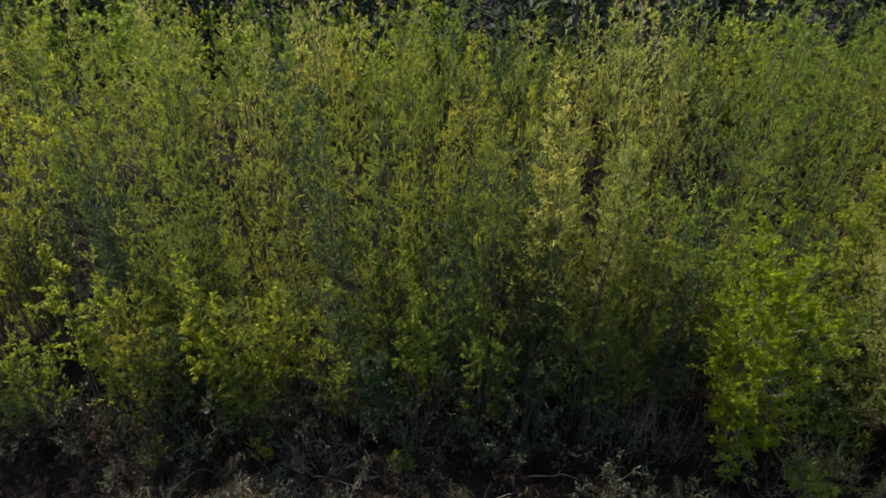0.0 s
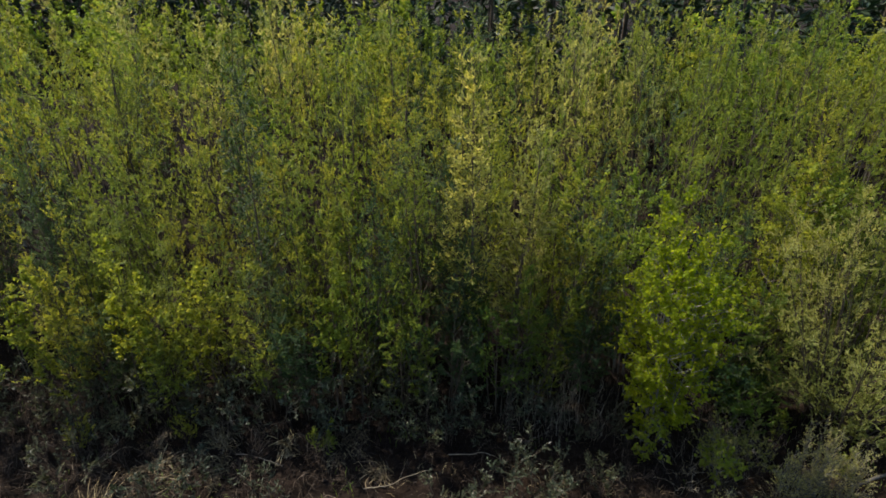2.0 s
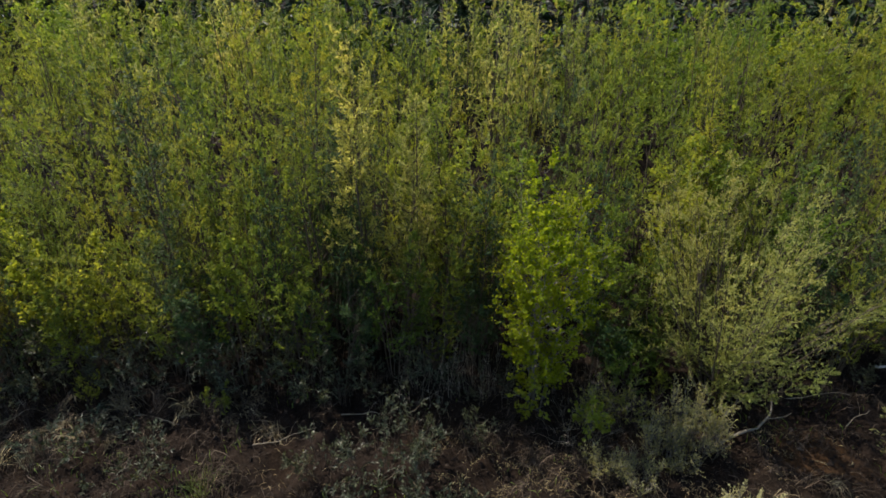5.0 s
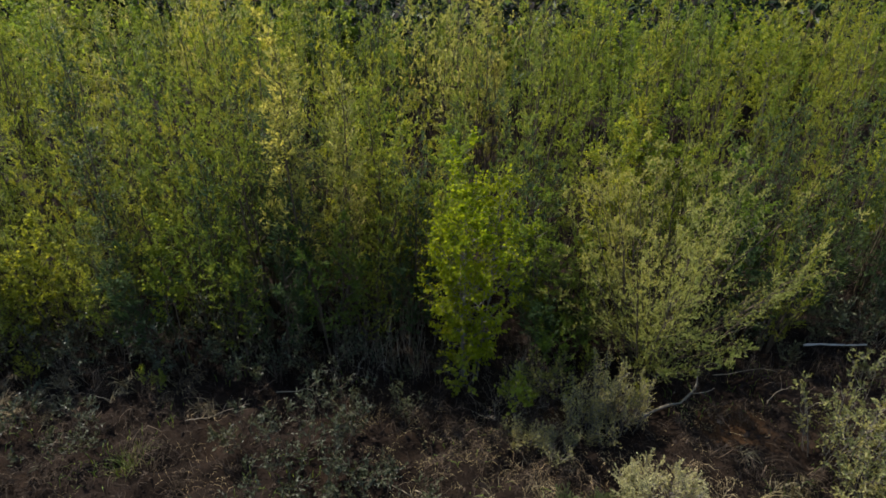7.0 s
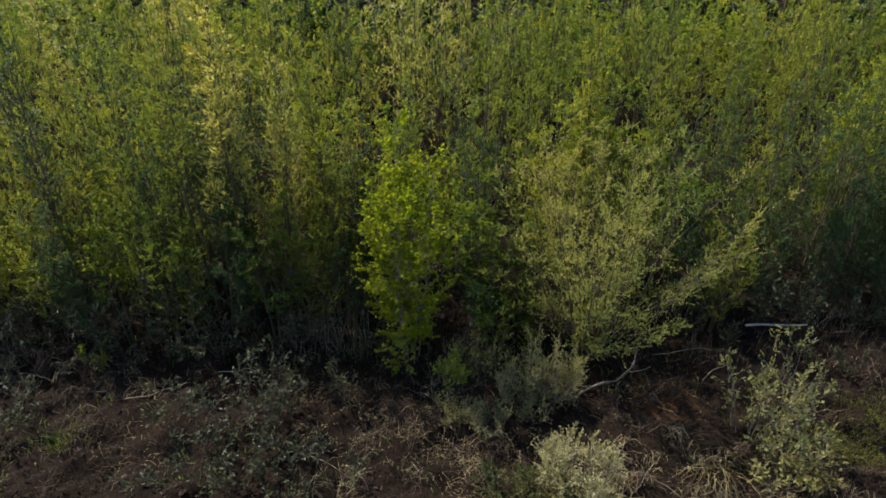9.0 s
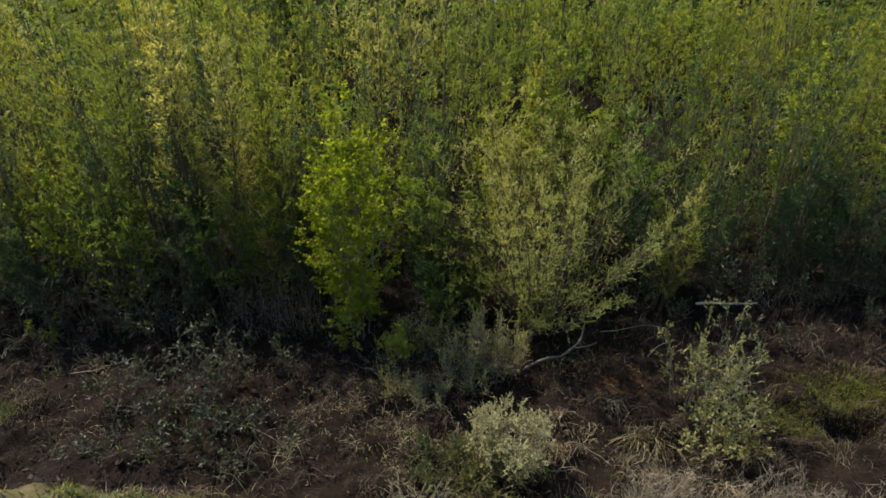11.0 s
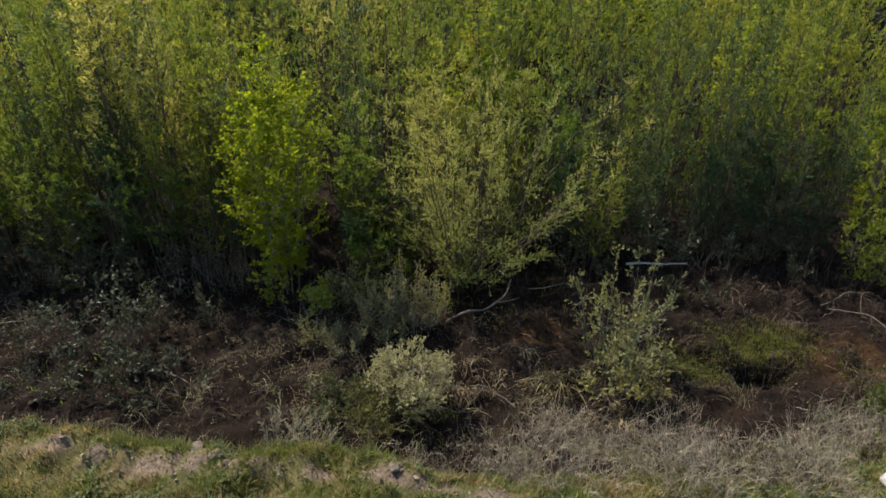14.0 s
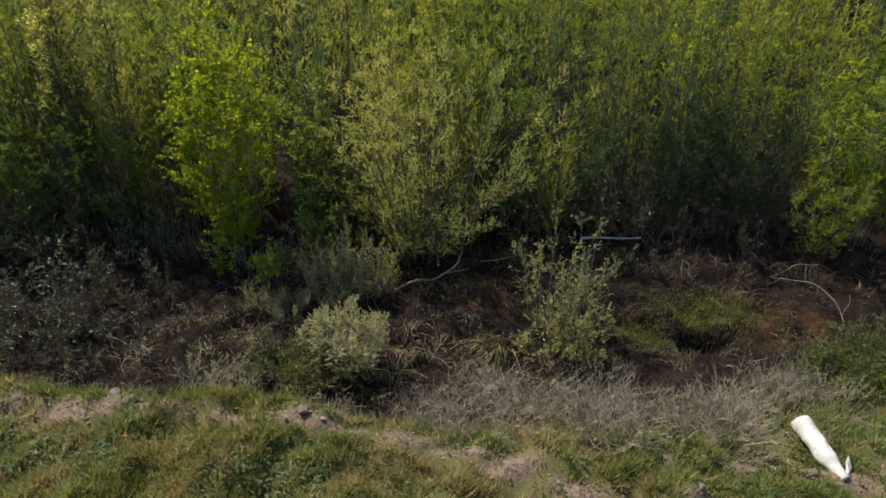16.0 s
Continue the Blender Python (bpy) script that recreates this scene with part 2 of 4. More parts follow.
def leaves(p, d, up, length, width, round_leaf=False, single=False):
    """Folded leaves at places p that point along d, with their faces turned to up."""
    d = unit(d)
    s = unit(np.cross(up, d))
    n = np.cross(d, s)
    length, width = np.asarray(length)[:, None], np.asarray(width)[:, None]
    if single:
        cuts, faces = ((0.1, 0.5), (0.1, -0.5), (1, 0)), ((0, 1, 2),)
    elif round_leaf:
        cuts = ((0, 0), (0.2, 0.42), (0.62, 0.46), (1, 0), (0.62, -0.46), (0.2, -0.42))
        faces = ((0, 1, 2), (0, 2, 3), (0, 3, 4), (0, 4, 5))
    else:
        cuts = ((0, 0), (0.42, 0.5), (1, 0), (0.42, -0.5))
        faces = ((0, 1, 2), (0, 2, 3))
    v = np.stack([p + d * length * u + s * width * w + n * (abs(w) * 0.35 * width - 0.12 * u * u * length) for u, w in cuts], 1)
    base = np.arange(len(p))[:, None, None] * len(cuts)
    return v.reshape(-1, 3), (base + np.array(faces)[None]).reshape(-1, 3)


def along(paths, which, s):
    """Places and directions at fraction s of the paths picked."""
    n = paths.shape[1]
    x = np.clip(s, 0, 0.9999) * (n - 1)
    i = x.astype(int)
    f = (x - i)[:, None]
    a, b = paths[which, i], paths[which, i + 1]
    return a * (1 - f) + b * f, unit(b - a)


def ball(rng, n):
    return unit(rng.normal(size=(n, 3)))


# ---------------------------------------------------------------- plants


def willow(rng, height, spread, stems, twigs, per_twig, leaf, bare=0.2, base=0.22, lift=1.0, short=0.62, reach=1.0, curl=1.25, dome=0.18, pull=0.5, single=False):
    """A clump of slender upright stems with ascending leafy twigs: stem tubes, twig tubes, leaves."""
    n = 8
    s = np.linspace(0, 1, n)
    phi = rng.uniform(0, 2 * math.pi, stems)
    out = np.stack([np.cos(phi), np.sin(phi), np.zeros(stems)], 1)
    lean = spread * rng.uniform(0.02, 1, stems) ** pull
    tall = height * rng.uniform(short, 1.0, stems) * (1 - dome * (lean / max(spread, 0.01)) ** 2)
    tall[0], lean[0] = height, spread * 0.1
    foot = out * (base * rng.uniform(0.2, 1, stems))[:, None]
    paths = foot[:, None] + out[:, None] * (lean[:, None] * s ** curl)[..., None] + np.array([0, 0, 1.0]) * (tall[:, None] * s)[..., None]
    paths[:, :, :2] += np.cumsum(rng.normal(0, 0.018 * height / 3.5, (stems, n, 2)), 1) * (s > 0)[None, :, None]
    paths[:, 0, 2] = -0.05
    rad = (0.011 + 0.006 * rng.random(stems))[:, None] * (height / 3.5) * (1.02 - s) ** 0.8
    rad = np.maximum(rad, 0.0016)
    wood = [tubes(paths[i:i + 1], rad[i:i + 1], 4) for i in range(stems)]
    which = rng.integers(0, stems, stems * twigs)
    at = bare + (0.98 - bare) * rng.random(stems * twigs) ** 0.85
    p0, tan = along(paths, which, at)
    side = rng.normal(size=(len(p0), 3))
    side[:, 2] *= 0.3
    side = unit(side + 0.5 * out[which])
    d = unit(tan * lift + side * 0.85)
    ln = (0.16 + 0.62 * (1.04 - at)) * rng.uniform(0.5, 1.15, len(p0)) * reach * (height / 3.5) ** 0.5
    mid = p0 + d * (ln * 0.5)[:, None]
    tip = mid + unit(d + np.array([0, 0, 0.45])) * (ln * 0.5)[:, None]
    tw = np.stack([p0, mid, tip], 1)
    sprigs = tubes(tw[:, ::2], np.outer(np.ones(len(p0)), (0.0042, 0.001)), 3)
    m = len(p0) * per_twig
    w2 = np.repeat(np.arange(len(p0)), per_twig)
    u = rng.uniform(0.08, 1.0, m)
    lp, lt = along(tw, w2, u)
    top = rng.integers(0, stems, stems * 14)
    tp, tt = along(paths, top, rng.uniform(0.72, 1.0, len(top)))
    lp, lt = np.concatenate([lp, tp]), np.concatenate([lt, tt])
    ld = unit(lt * 0.9 + ball(rng, len(lp)) * 0.62)
    face = ball(rng, len(p0))[np.concatenate([w2, rng.integers(0, len(p0), len(tp))])]
    up = unit(np.array([0, 0, 0.9]) + face * 0.6 + ball(rng, len(lp)) * 0.4)
    size = rng.uniform(0.65, 1.2, len(lp))
    fol = leaves(lp, ld, up, leaf[0] * size, leaf[1] * size * rng.uniform(0.8, 1.2, len(lp)), False, single)
    return wood, sprigs, fol


def shrub(rng, height, spread, stems, boughs, twigs, per_twig, leaf, bare=0.12, lift=0.9, reach=0.8, base=0.2, short=0.7, curl=1.2, dome=0.2, girth=None, round_leaf=False, single=False, arms=(), lean=(0, 0), thick=1.0, hang=0.0, twig_sides=3):
    """Several leaders, each a plume of boughs that carry leafy twigs. girth: length of the boughs over the height; arms: tips of leaders of their own."""
    n = 8
    s = np.linspace(0, 1, n)
    phi = (np.arange(stems) + rng.random(stems)) * 2.399963
    out = np.stack([np.cos(phi), np.sin(phi), np.zeros(stems)], 1)
    off = spread * np.sqrt((np.arange(stems) + 0.5) / stems) * rng.uniform(0.75, 1.1, stems)
    tall = height * rng.uniform(short, 1.0, stems) * (1 - dome * (off / max(spread, 0.01)) ** 2)
    tall[0] = height
    foot = out * (base * rng.uniform(0.2, 1, stems))[:, None]
    paths = foot[:, None] + out[:, None] * (off[:, None] * s ** curl)[..., None] + np.array([0, 0, 1.0]) * (tall[:, None] * s)[..., None]
    for i, tip in enumerate(arms):
        k = stems - 1 - i
        paths[k] = foot[k] + np.array(tip) * np.stack([s, s, s ** 0.9], 1)
    paths[:, :, :2] += np.cumsum(rng.normal(0, 0.02 * height / 3.5, (stems, n, 2)), 1) * (s > 0)[None, :, None] + np.outer(s ** 1.3, lean)
    paths[:, 0, 2] = -0.05
    rad = thick * (0.012 + 0.007 * rng.random(stems))[:, None] * (height / 3.5) * (1.02 - s) ** 0.85
    wood = [tubes(paths[i:i + 1], np.maximum(rad[i:i + 1], 0.0016), 4) for i in range(stems)]
    k = stems * boughs
    which = np.repeat(np.arange(stems), boughs)
    at = bare + (0.98 - bare) * (np.tile(np.arange(boughs), stems) + rng.random(k)) / boughs
    p0, tan = along(paths, which, at)
    turn = rng.uniform(0, 2 * math.pi, k)
    side = unit(np.stack([np.cos(turn), np.sin(turn), np.zeros(k)], 1) + 0.45 * out[which])
    full = girth(at) if girth else np.minimum(1, 0.45 + (at - bare) / 0.25) * (0.16 + 0.84 * (1.02 - at) ** 0.75)
    ln = reach * full * rng.uniform(0.6, 1.15, k)
    d = unit(tan * lift + side)
    b1 = p0 + d * (ln * 0.5)[:, None]
    b2 = b1 + unit(d + np.array([0, 0, 0.5 - hang])) * (ln * 0.5)[:, None]
    bp = np.stack([p0, b1, b2], 1)
    limbs = tubes(bp, np.outer(0.0035 + 0.006 * ln, (1, 0.65, 0.2)), 3)
    m = k * twigs
    wb = np.repeat(np.arange(k), twigs)
    q0, qt = along(bp, wb, np.sqrt(rng.random(m)) * 0.95 + 0.05)
    q1 = q0 + unit(qt * 0.75 + ball(rng, m) * 0.8 + np.array([0, 0, 0.15 - hang])) * ((0.09 + 0.3 * ln[wb]) * rng.uniform(0.6, 1.2, m))[:, None]
    tw = np.stack([q0, (q0 + q1) * 0.5 - np.array([0, 0, 0.015]), q1], 1)
    if twig_sides:
        limbs = join([limbs, tubes(tw[:, ::2], np.outer(np.ones(m), (0.0028, 0.0009)), twig_sides)])
    c = m * per_twig
    wt = np.repeat(np.arange(m), per_twig)
    lp, lt = along(tw, wt, rng.uniform(0.08, 1.0, c))
    top = rng.integers(0, stems, stems * 22)
    tp, tt = along(paths, top, rng.uniform(0.78, 1.0, len(top)))
    lp, lt = np.concatenate([lp, tp]), np.concatenate([lt, tt])
    spin = 0.85 if round_leaf else 0.6
    ld = unit(lt * (0.35 if round_leaf else 0.85) + ball(rng, len(lp)) * spin - np.array([0, 0, 0.3 * round_leaf]))
    face = ball(rng, k)[np.concatenate([wb[wt], rng.integers(0, k, len(tp))])]
    up = unit(np.array([0, 0, 0.8]) + face * 0.5 + ball(rng, len(lp)) * (0.9 if round_leaf else 0.5))
    size = rng.uniform(0.7, 1.2, len(lp))
    lp = lp + ball(rng, len(lp)) * (0.02 if round_leaf else 0.006)
    return wood, limbs, leaves(lp, ld, up, leaf[0] * size, leaf[1] * size, round_leaf and not single, single)


def aspen(rng, height, width, boughs, twigs, per_twig, leaf, low=0.12, lean=(0, 0), round_leaf=True, single=False):
    """A sapling with one stem, short rising boughs and round leaves in loose clusters."""
    n = 9
    s = np.linspace(0, 1, n)
    trunk = np.zeros((1, n, 3))
    trunk[0, :, 2] = s * height - 0.05 * (s == 0)
    trunk[0, :, :2] = np.outer(s ** 1.4, lean) + np.cumsum(rng.normal(0, 0.02, (n, 2)), 0) * (s > 0)[:, None]
    wood = tubes(trunk, (0.028 * height / 3.8) * (1.03 - s)[None] ** 0.9, 5)
    at = low + (0.97 - low) * rng.random(boughs)
    p0, tan = along(trunk, np.zeros(boughs, int), at)
    phi = rng.uniform(0, 2 * math.pi, boughs)
    o = np.stack([np.cos(phi), np.sin(phi), np.zeros(boughs)], 1)
    prof = np.sin(np.clip((at - low * 0.3) / (1.02 - low * 0.3), 0, 1) ** 0.75 * math.pi) ** 0.7
    ln = width * 0.5 * (0.25 + 0.85 * prof) * rng.uniform(0.6, 1.15, boughs)
    b1 = p0 + (o * 0.8 + np.array([0, 0, 0.6])) * (ln * 0.5)[:, None]
    b2 = b1 + (o * 0.72 + np.array([0, 0, 0.8])) * (ln * 0.55)[:, None]
    bp = np.stack([p0, b1, b2], 1)
    limbs = tubes(bp, np.outer(0.004 + 0.006 * (1 - at), (1, 0.7, 0.25)), 3)
    k = boughs * twigs
    wb = np.repeat(np.arange(boughs), twigs)
    q0, qt = along(bp, wb, rng.uniform(0.25, 1.0, k))
    q1 = q0 + unit(qt * 0.5 + ball(rng, k) * 0.9 + np.array([0, 0, 0.2])) * rng.uniform(0.08, 0.26, k)[:, None]
    tw = np.stack([q0, (q0 + q1) * 0.5 + np.array([0, 0, 0.01]), q1], 1)
    sprigs = tubes(tw[:, ::2], np.outer(np.ones(k), (0.003, 0.001)), 3)
    m = k * per_twig
    lp, lt = along(tw, np.repeat(np.arange(k), per_twig), rng.uniform(0.2, 1.0, m))
    ld = unit(lt * 0.3 + ball(rng, m) * 0.9 - np.array([0, 0, 0.35]))
    lp = lp + ball(rng, m) * 0.025
    up = unit(np.array([0, 0, 0.5]) + ball(rng, m))
    size = rng.uniform(0.65, 1.2, m)
    return wood, join([limbs, sprigs]), leaves(lp, ld, up, leaf[0] * size, leaf[1] * size, round_leaf, single)


def plant(name, pieces, bark, leaf, label, category, group="", at=(0, 0, 0), stem="stem"):
    root = tagged(new(name), label, category, group)
    root.location = at
    for piece in pieces[0] if isinstance(pieces[0], list) else [pieces[0]]:
        part(stem, piece, bark, root, smooth=True)
    tagged(part("branchwork", pieces[1], bark, root), kind="stuff")
    tagged(part("foliage", pieces[2], leaf, root), kind="stuff")
    return root


def spruce(rng, height, width, whorls, per, needles):
    """A narrow spruce: one stem, drooping boughs in whorls, needle sprays."""
    s = np.linspace(0, 1, 7)
    trunk = np.zeros((1, 7, 3))
    trunk[0, :, 2] = s * height - 0.05 * (s == 0)
    wood = tubes(trunk, (0.02 * height) * (1.03 - s)[None], 6)
    k = whorls * per
    at = np.repeat(np.linspace(0.08, 0.97, whorls), per) + rng.normal(0, 0.01, k)
    phi = rng.uniform(0, 2 * math.pi, k)
    o = np.stack([np.cos(phi), np.sin(phi), np.zeros(k)], 1)
    ln = width * 0.5 * (1.05 - at) ** 0.8 * rng.uniform(0.7, 1.1, k)
    p0 = np.stack([np.zeros(k), np.zeros(k), at * height], 1)
    p1 = p0 + o * (ln * 0.6)[:, None] - np.array([0, 0, 0.12]) * ln[:, None]
    p2 = p0 + o * ln[:, None] + np.array([0, 0, 0.02]) * ln[:, None]
    bp = np.stack([p0, p1, p2], 1)
    limbs = tubes(bp[:, ::2], np.outer(0.02 * (1.1 - at), (1, 0.2)), 3)
    m = k * needles
    lp, lt = along(bp, np.repeat(np.arange(k), needles), rng.uniform(0.1, 1.0, m))
    ld = unit(lt + ball(rng, m) * 0.7)
    size = rng.uniform(0.7, 1.2, m) * (0.07 * height + 0.12)
    return wood, limbs, leaves(lp, ld, unit(np.array([0, 0, 1.0]) + ball(rng, m) * 0.5), size, size * 0.35)


def blades(p, lean, height, width, rng, simple=False):
    """Bent grass blades: places, horizontal lean, height and width of each."""
    n = len(p)
    side = unit(np.stack([-lean[:, 1], lean[:, 0], np.zeros(n)], 1) + ball(rng, n) * 0.3)
    up = np.array([0, 0, 1.0])
    h, w = np.asarray(height)[:, None], np.asarray(width)[:, None]
    lean3 = np.concatenate([lean, np.zeros((n, 1))], 1)
    if simple:
        v = np.stack([p - side * w / 2, p + side * w / 2, p + up * h * 0.9 + lean3 * h], 1)
        return v.reshape(-1, 3), np.arange(n * 3).reshape(-1, 3)
    mid = p + up * h * 0.6 + lean3 * h * 0.25
    tip = p + up * h * np.clip(1.0 - 0.35 * np.linalg.norm(lean, axis=1)[:, None], 0.1, 1) + lean3 * h
    v = np.stack([p - side * w / 2, p + side * w / 2, mid - side * w * 0.4, mid + side * w * 0.4, tip], 1)
    f = np.array(((0, 1, 3), (0, 3, 2), (2, 3, 4)))
    return v.reshape(-1, 3), (np.arange(n)[:, None, None] * 5 + f[None]).reshape(-1, 3)


def grid_noise(x, y, scale, seed):
    """Smooth value noise, 0 to 1, on arrays."""
    r = np.random.default_rng(seed).random((256, 256))
    u, v = np.asarray(x) * scale + 57.3, np.asarray(y) * scale + 91.7
    i, j = np.floor(u).astype(int), np.floor(v).astype(int)
    f, g = u - i, v - j
    f, g = f * f * (3 - 2 * f), g * g * (3 - 2 * g)
    i, j, i2, j2 = i % 256, j % 256, (i + 1) % 256, (j + 1) % 256
    return (r[i, j] * (1 - f) + r[i2, j] * f) * (1 - g) + (r[i, j2] * (1 - f) + r[i2, j2] * f) * g


def step(a, b, x):
    t = np.clip((np.asarray(x, float) - a) / (b - a), 0, 1)
    return t * t * (3 - 2 * t)


def ground_z(x, y):
    x, y = np.asarray(x, float), np.asarray(y, float)
    near = step(40, 14, np.hypot(x - 5, y - 6))
    z = (grid_noise(x, y, 0.5, 1) - 0.5) * 0.16 + (grid_noise(x, y, 1.7, 2) - 0.5) * 0.12 * near
    z = z + (grid_noise(x, y, 4.2, 3) - 0.5) * 0.2 * near + (grid_noise(x, y, 9.0, 4) - 0.5) * 0.06 * near
    right = step(6.0, 9.0, x)
    crest = np.clip(2.3 - 0.25 * (x - 3.4), 1.25, 2.7) + (grid_noise(x, y * 0, 1.3, 5) - 0.5) * 0.3
    foot = crest + 0.85 + 1.6 * right
    top = 1.05 - 0.12 * right - 0.26 * step(5.2, 2.8, x)
    rise = step(0, 1, (foot - y) / (foot - crest))
    z = z + rise * top + np.clip(crest - y, 0, 6) * 0.09
    # a sharper broken lip along the crest
    z = z + 0.1 * np.exp(-((y - crest - 0.02) / 0.12) ** 2) * (grid_noise(x, y, 1.1, 6) - 0.35) * (1 - 0.6 * right)
    # broken lumps where the sand is bare
    for cx, cy, r in SAND:
        z = z + np.exp(-((x - cx) / r) ** 2 - ((y - cy) / (r * 0.4)) ** 2) * (0.06 * (grid_noise(x, y, 4.0, 7) - 0.4) + 0.1 * (grid_noise(x, y, 8.5, 8) - 0.5))
    # a hollow in the wet ground
    return z - 0.5 * np.exp(-((x - 11.0) / 0.4) ** 4 - ((y - 4.3) / 0.24) ** 4)


# ---------------------------------------------------------------- ground


def lines(a, b, fine, far):
    mid = np.arange(a, b + fine / 2, fine)
    grow = np.cumsum(fine * 1.16 ** np.arange(1, 62))
    grow = grow[grow < far]
    return np.concatenate([a - grow[::-1], mid, b + grow])


def build_ground():
    xs, ys = lines(-6, 14.0, 0.09, 2500), lines(0.6, 7.2, 0.07, 2500)
    X, Y = np.meshgrid(xs, ys, indexing="ij")
    Z = ground_z(X, Y)
    idx = np.arange(X.size).reshape(X.shape)
    a, b, c, d = idx[:-1, :-1], idx[1:, :-1], idx[1:, 1:], idx[:-1, 1:]
    tris = np.concatenate([np.stack([a, b, c], -1).reshape(-1, 3), np.stack([a, c, d], -1).reshape(-1, 3)])
    ob = new("ground", mesh_of("ground", np.stack([X, Y, Z], -1).reshape(-1, 3), tris, True))
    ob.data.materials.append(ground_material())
    return tagged(ob, "dark muddy ground with brown litter rising to a sandy bank", "ground", kind="structure")


build_ground()

# ---------------------------------------------------------------- the thicket
LABELS = {
    "olive": ("willow_shrub", "multi-stemmed olive-green willow shrub in a dense thicket", "willow"),
    "tan": ("willow_shrub", "tan-green fuzzy willow shrub with upright wands", "willow"),
    "green": ("willow_shrub", "fresh green upright willow shrub in a dense thicket", "willow"),
    "aspen": ("aspen_sapling", "slim aspen sapling with bright yellow-green round leaves", "sapling"),
    "dark": ("willow_shrub", "narrow dark green willow in the thicket, shade partly in its colour", "willow"),
}


def sapling_girth(a):
    """How far the boughs of an aspen reach, over its height: widest above the middle."""
    return np.interp(a, (0, 0.12, 0.35, 0.65, 0.85, 1.0), (0.35, 0.5, 0.68, 0.95, 0.62, 0.14))


def make_kind(kind, seed, fine):
    """One plant of a kind; fine 2: near, 1: middle distance."""
    rng = np.random.default_rng(seed)
    if kind == "aspen":
        h = rng.uniform(3.2, 4.3)
        leafy = (5, 13, 5, 16, (0.048, 0.044)) if fine == 2 else (4, 9, 4, 14, (0.056, 0.052))
        pieces = shrub(rng, h, 0.35, *leafy, 0.16 if fine == 2 else 0.28, 0.85, 0.78, 0.12, 0.75, 1.1, 0.15, sapling_girth, True, True, twig_sides=0)
    else:
        h = rng.uniform(3.7, 4.8) * (1.08 if kind == "tan" else 1.0)
        spread = rng.uniform(0.4, 0.7) * (0.6 if kind in ("dark", "tan") else 1.0)
        leafy = (7, 17, 4, 21, (0.052, 0.0175)) if fine == 2 else (6, 10, 3, 20, (0.062, 0.0205))
        pieces = shrub(rng, h, spread, *leafy, 0.06 if fine == 2 else 0.25, 2.2 if kind == "tan" else 1.6, 0.85, 0.2, 0.6, 1.2, 0.2, single=True, twig_sides=0)
    name, label, cat = LABELS[kind]
    bark = GREYBARK if kind == "aspen" else BARK
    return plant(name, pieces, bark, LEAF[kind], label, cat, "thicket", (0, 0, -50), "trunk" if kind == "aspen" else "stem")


def pick_kind(rng, x, y):
    band = math.exp(-((x - (1.6 + (y - 8) * 0.45)) / 1.6) ** 2)
    a = float(grid_noise(x, y, 0.45, 21))
    g = float(grid_noise(x, y, 0.33, 22))
    # aspens thinned and dark willows added where the front is shaded: painted shade
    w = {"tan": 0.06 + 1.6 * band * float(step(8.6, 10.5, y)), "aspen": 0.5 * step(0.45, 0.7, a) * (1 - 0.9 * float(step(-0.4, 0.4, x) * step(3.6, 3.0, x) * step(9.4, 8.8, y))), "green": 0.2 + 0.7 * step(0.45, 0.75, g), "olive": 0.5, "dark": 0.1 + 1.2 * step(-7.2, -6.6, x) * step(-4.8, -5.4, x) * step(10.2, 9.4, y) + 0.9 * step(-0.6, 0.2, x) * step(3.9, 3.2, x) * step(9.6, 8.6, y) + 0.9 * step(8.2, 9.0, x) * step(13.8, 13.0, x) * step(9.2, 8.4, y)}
    keys = list(w)
    p = np.array([float(w[k]) for k in keys])
    return keys[rng.choice(len(keys), p=p / p.sum())]


HEROES = ((-6.0, 8.0, 0.75), (4.4, 6.5, 0.95), (3.5, 7.2, 0.4), (7.1, 6.8, 0.95), (10.3, 7.1, 0.4))      # kept clear: x, y, radius


def plant_thicket(fine, x0, x1, y0, y1, pitch, variants, seed):
    rng = np.random.default_rng(seed)
    stock = {k: [make_kind(k, seed * 100 + 10 * i + j, fine) for j in range(variants)] for i, k in enumerate(LABELS)}
    ys = np.arange(y0, y1, pitch)
    for r, yy in enumerate(ys):
        for xx in np.arange(x0 - 0.65 * max(yy - 8, 0), x1 + 0.15 * max(yy - 8, 0), pitch):
            x, y = xx + (r % 2) * pitch / 2 + rng.uniform(-0.38, 0.38) * pitch, yy + rng.uniform(-0.38, 0.38) * pitch
            if any(math.hypot(x - a, y - b) < c for a, b, c in HEROES) or grid_noise(x, y, 0.5, 31) < 0.12 or (8.4 < x < 13.8 and y < 8.3 and rng.random() < 0.12):
                continue
            kind = pick_kind(rng, x, y)
            src = stock[kind][rng.integers(variants)]
            k = rng.uniform(0.82, 1.1) * (1.08 - 0.16 * float(step(2.0, 10.0, x)) * float(step(14, 9, y)))
            k *= float(np.interp(y, (7.2, 8.2, 9.6, 14.0, 18.0), (0.68, 0.86, 1.0, 1.02, 1.14))) + 0.16 * float(max(step(7.5, 9.5, x), step(0.0, 0.6, x) * step(3.9, 3.4, x)) * step(9.0, 7.8, y))
            m = pose(x, y, float(ground_z(x, y)), rng.normal(0, 2), rng.normal(0, 2), rng.uniform(0, 360)) @ Matrix.Diagonal((k, k, k * rng.uniform(0.92, 1.08), 1))
            copy_thing(src, m)
    for group in stock.values():
        for ob in group:
            for o in (*ob.children_recursive, ob):
                bpy.data.objects.remove(o)


plant_thicket(2, -7.6, 17.2, 7.3, 9.8, 0.9, 2, 5)
plant_thicket(1, -7.6, 17.5, 9.9, 18.2, 1.3, 2, 6)


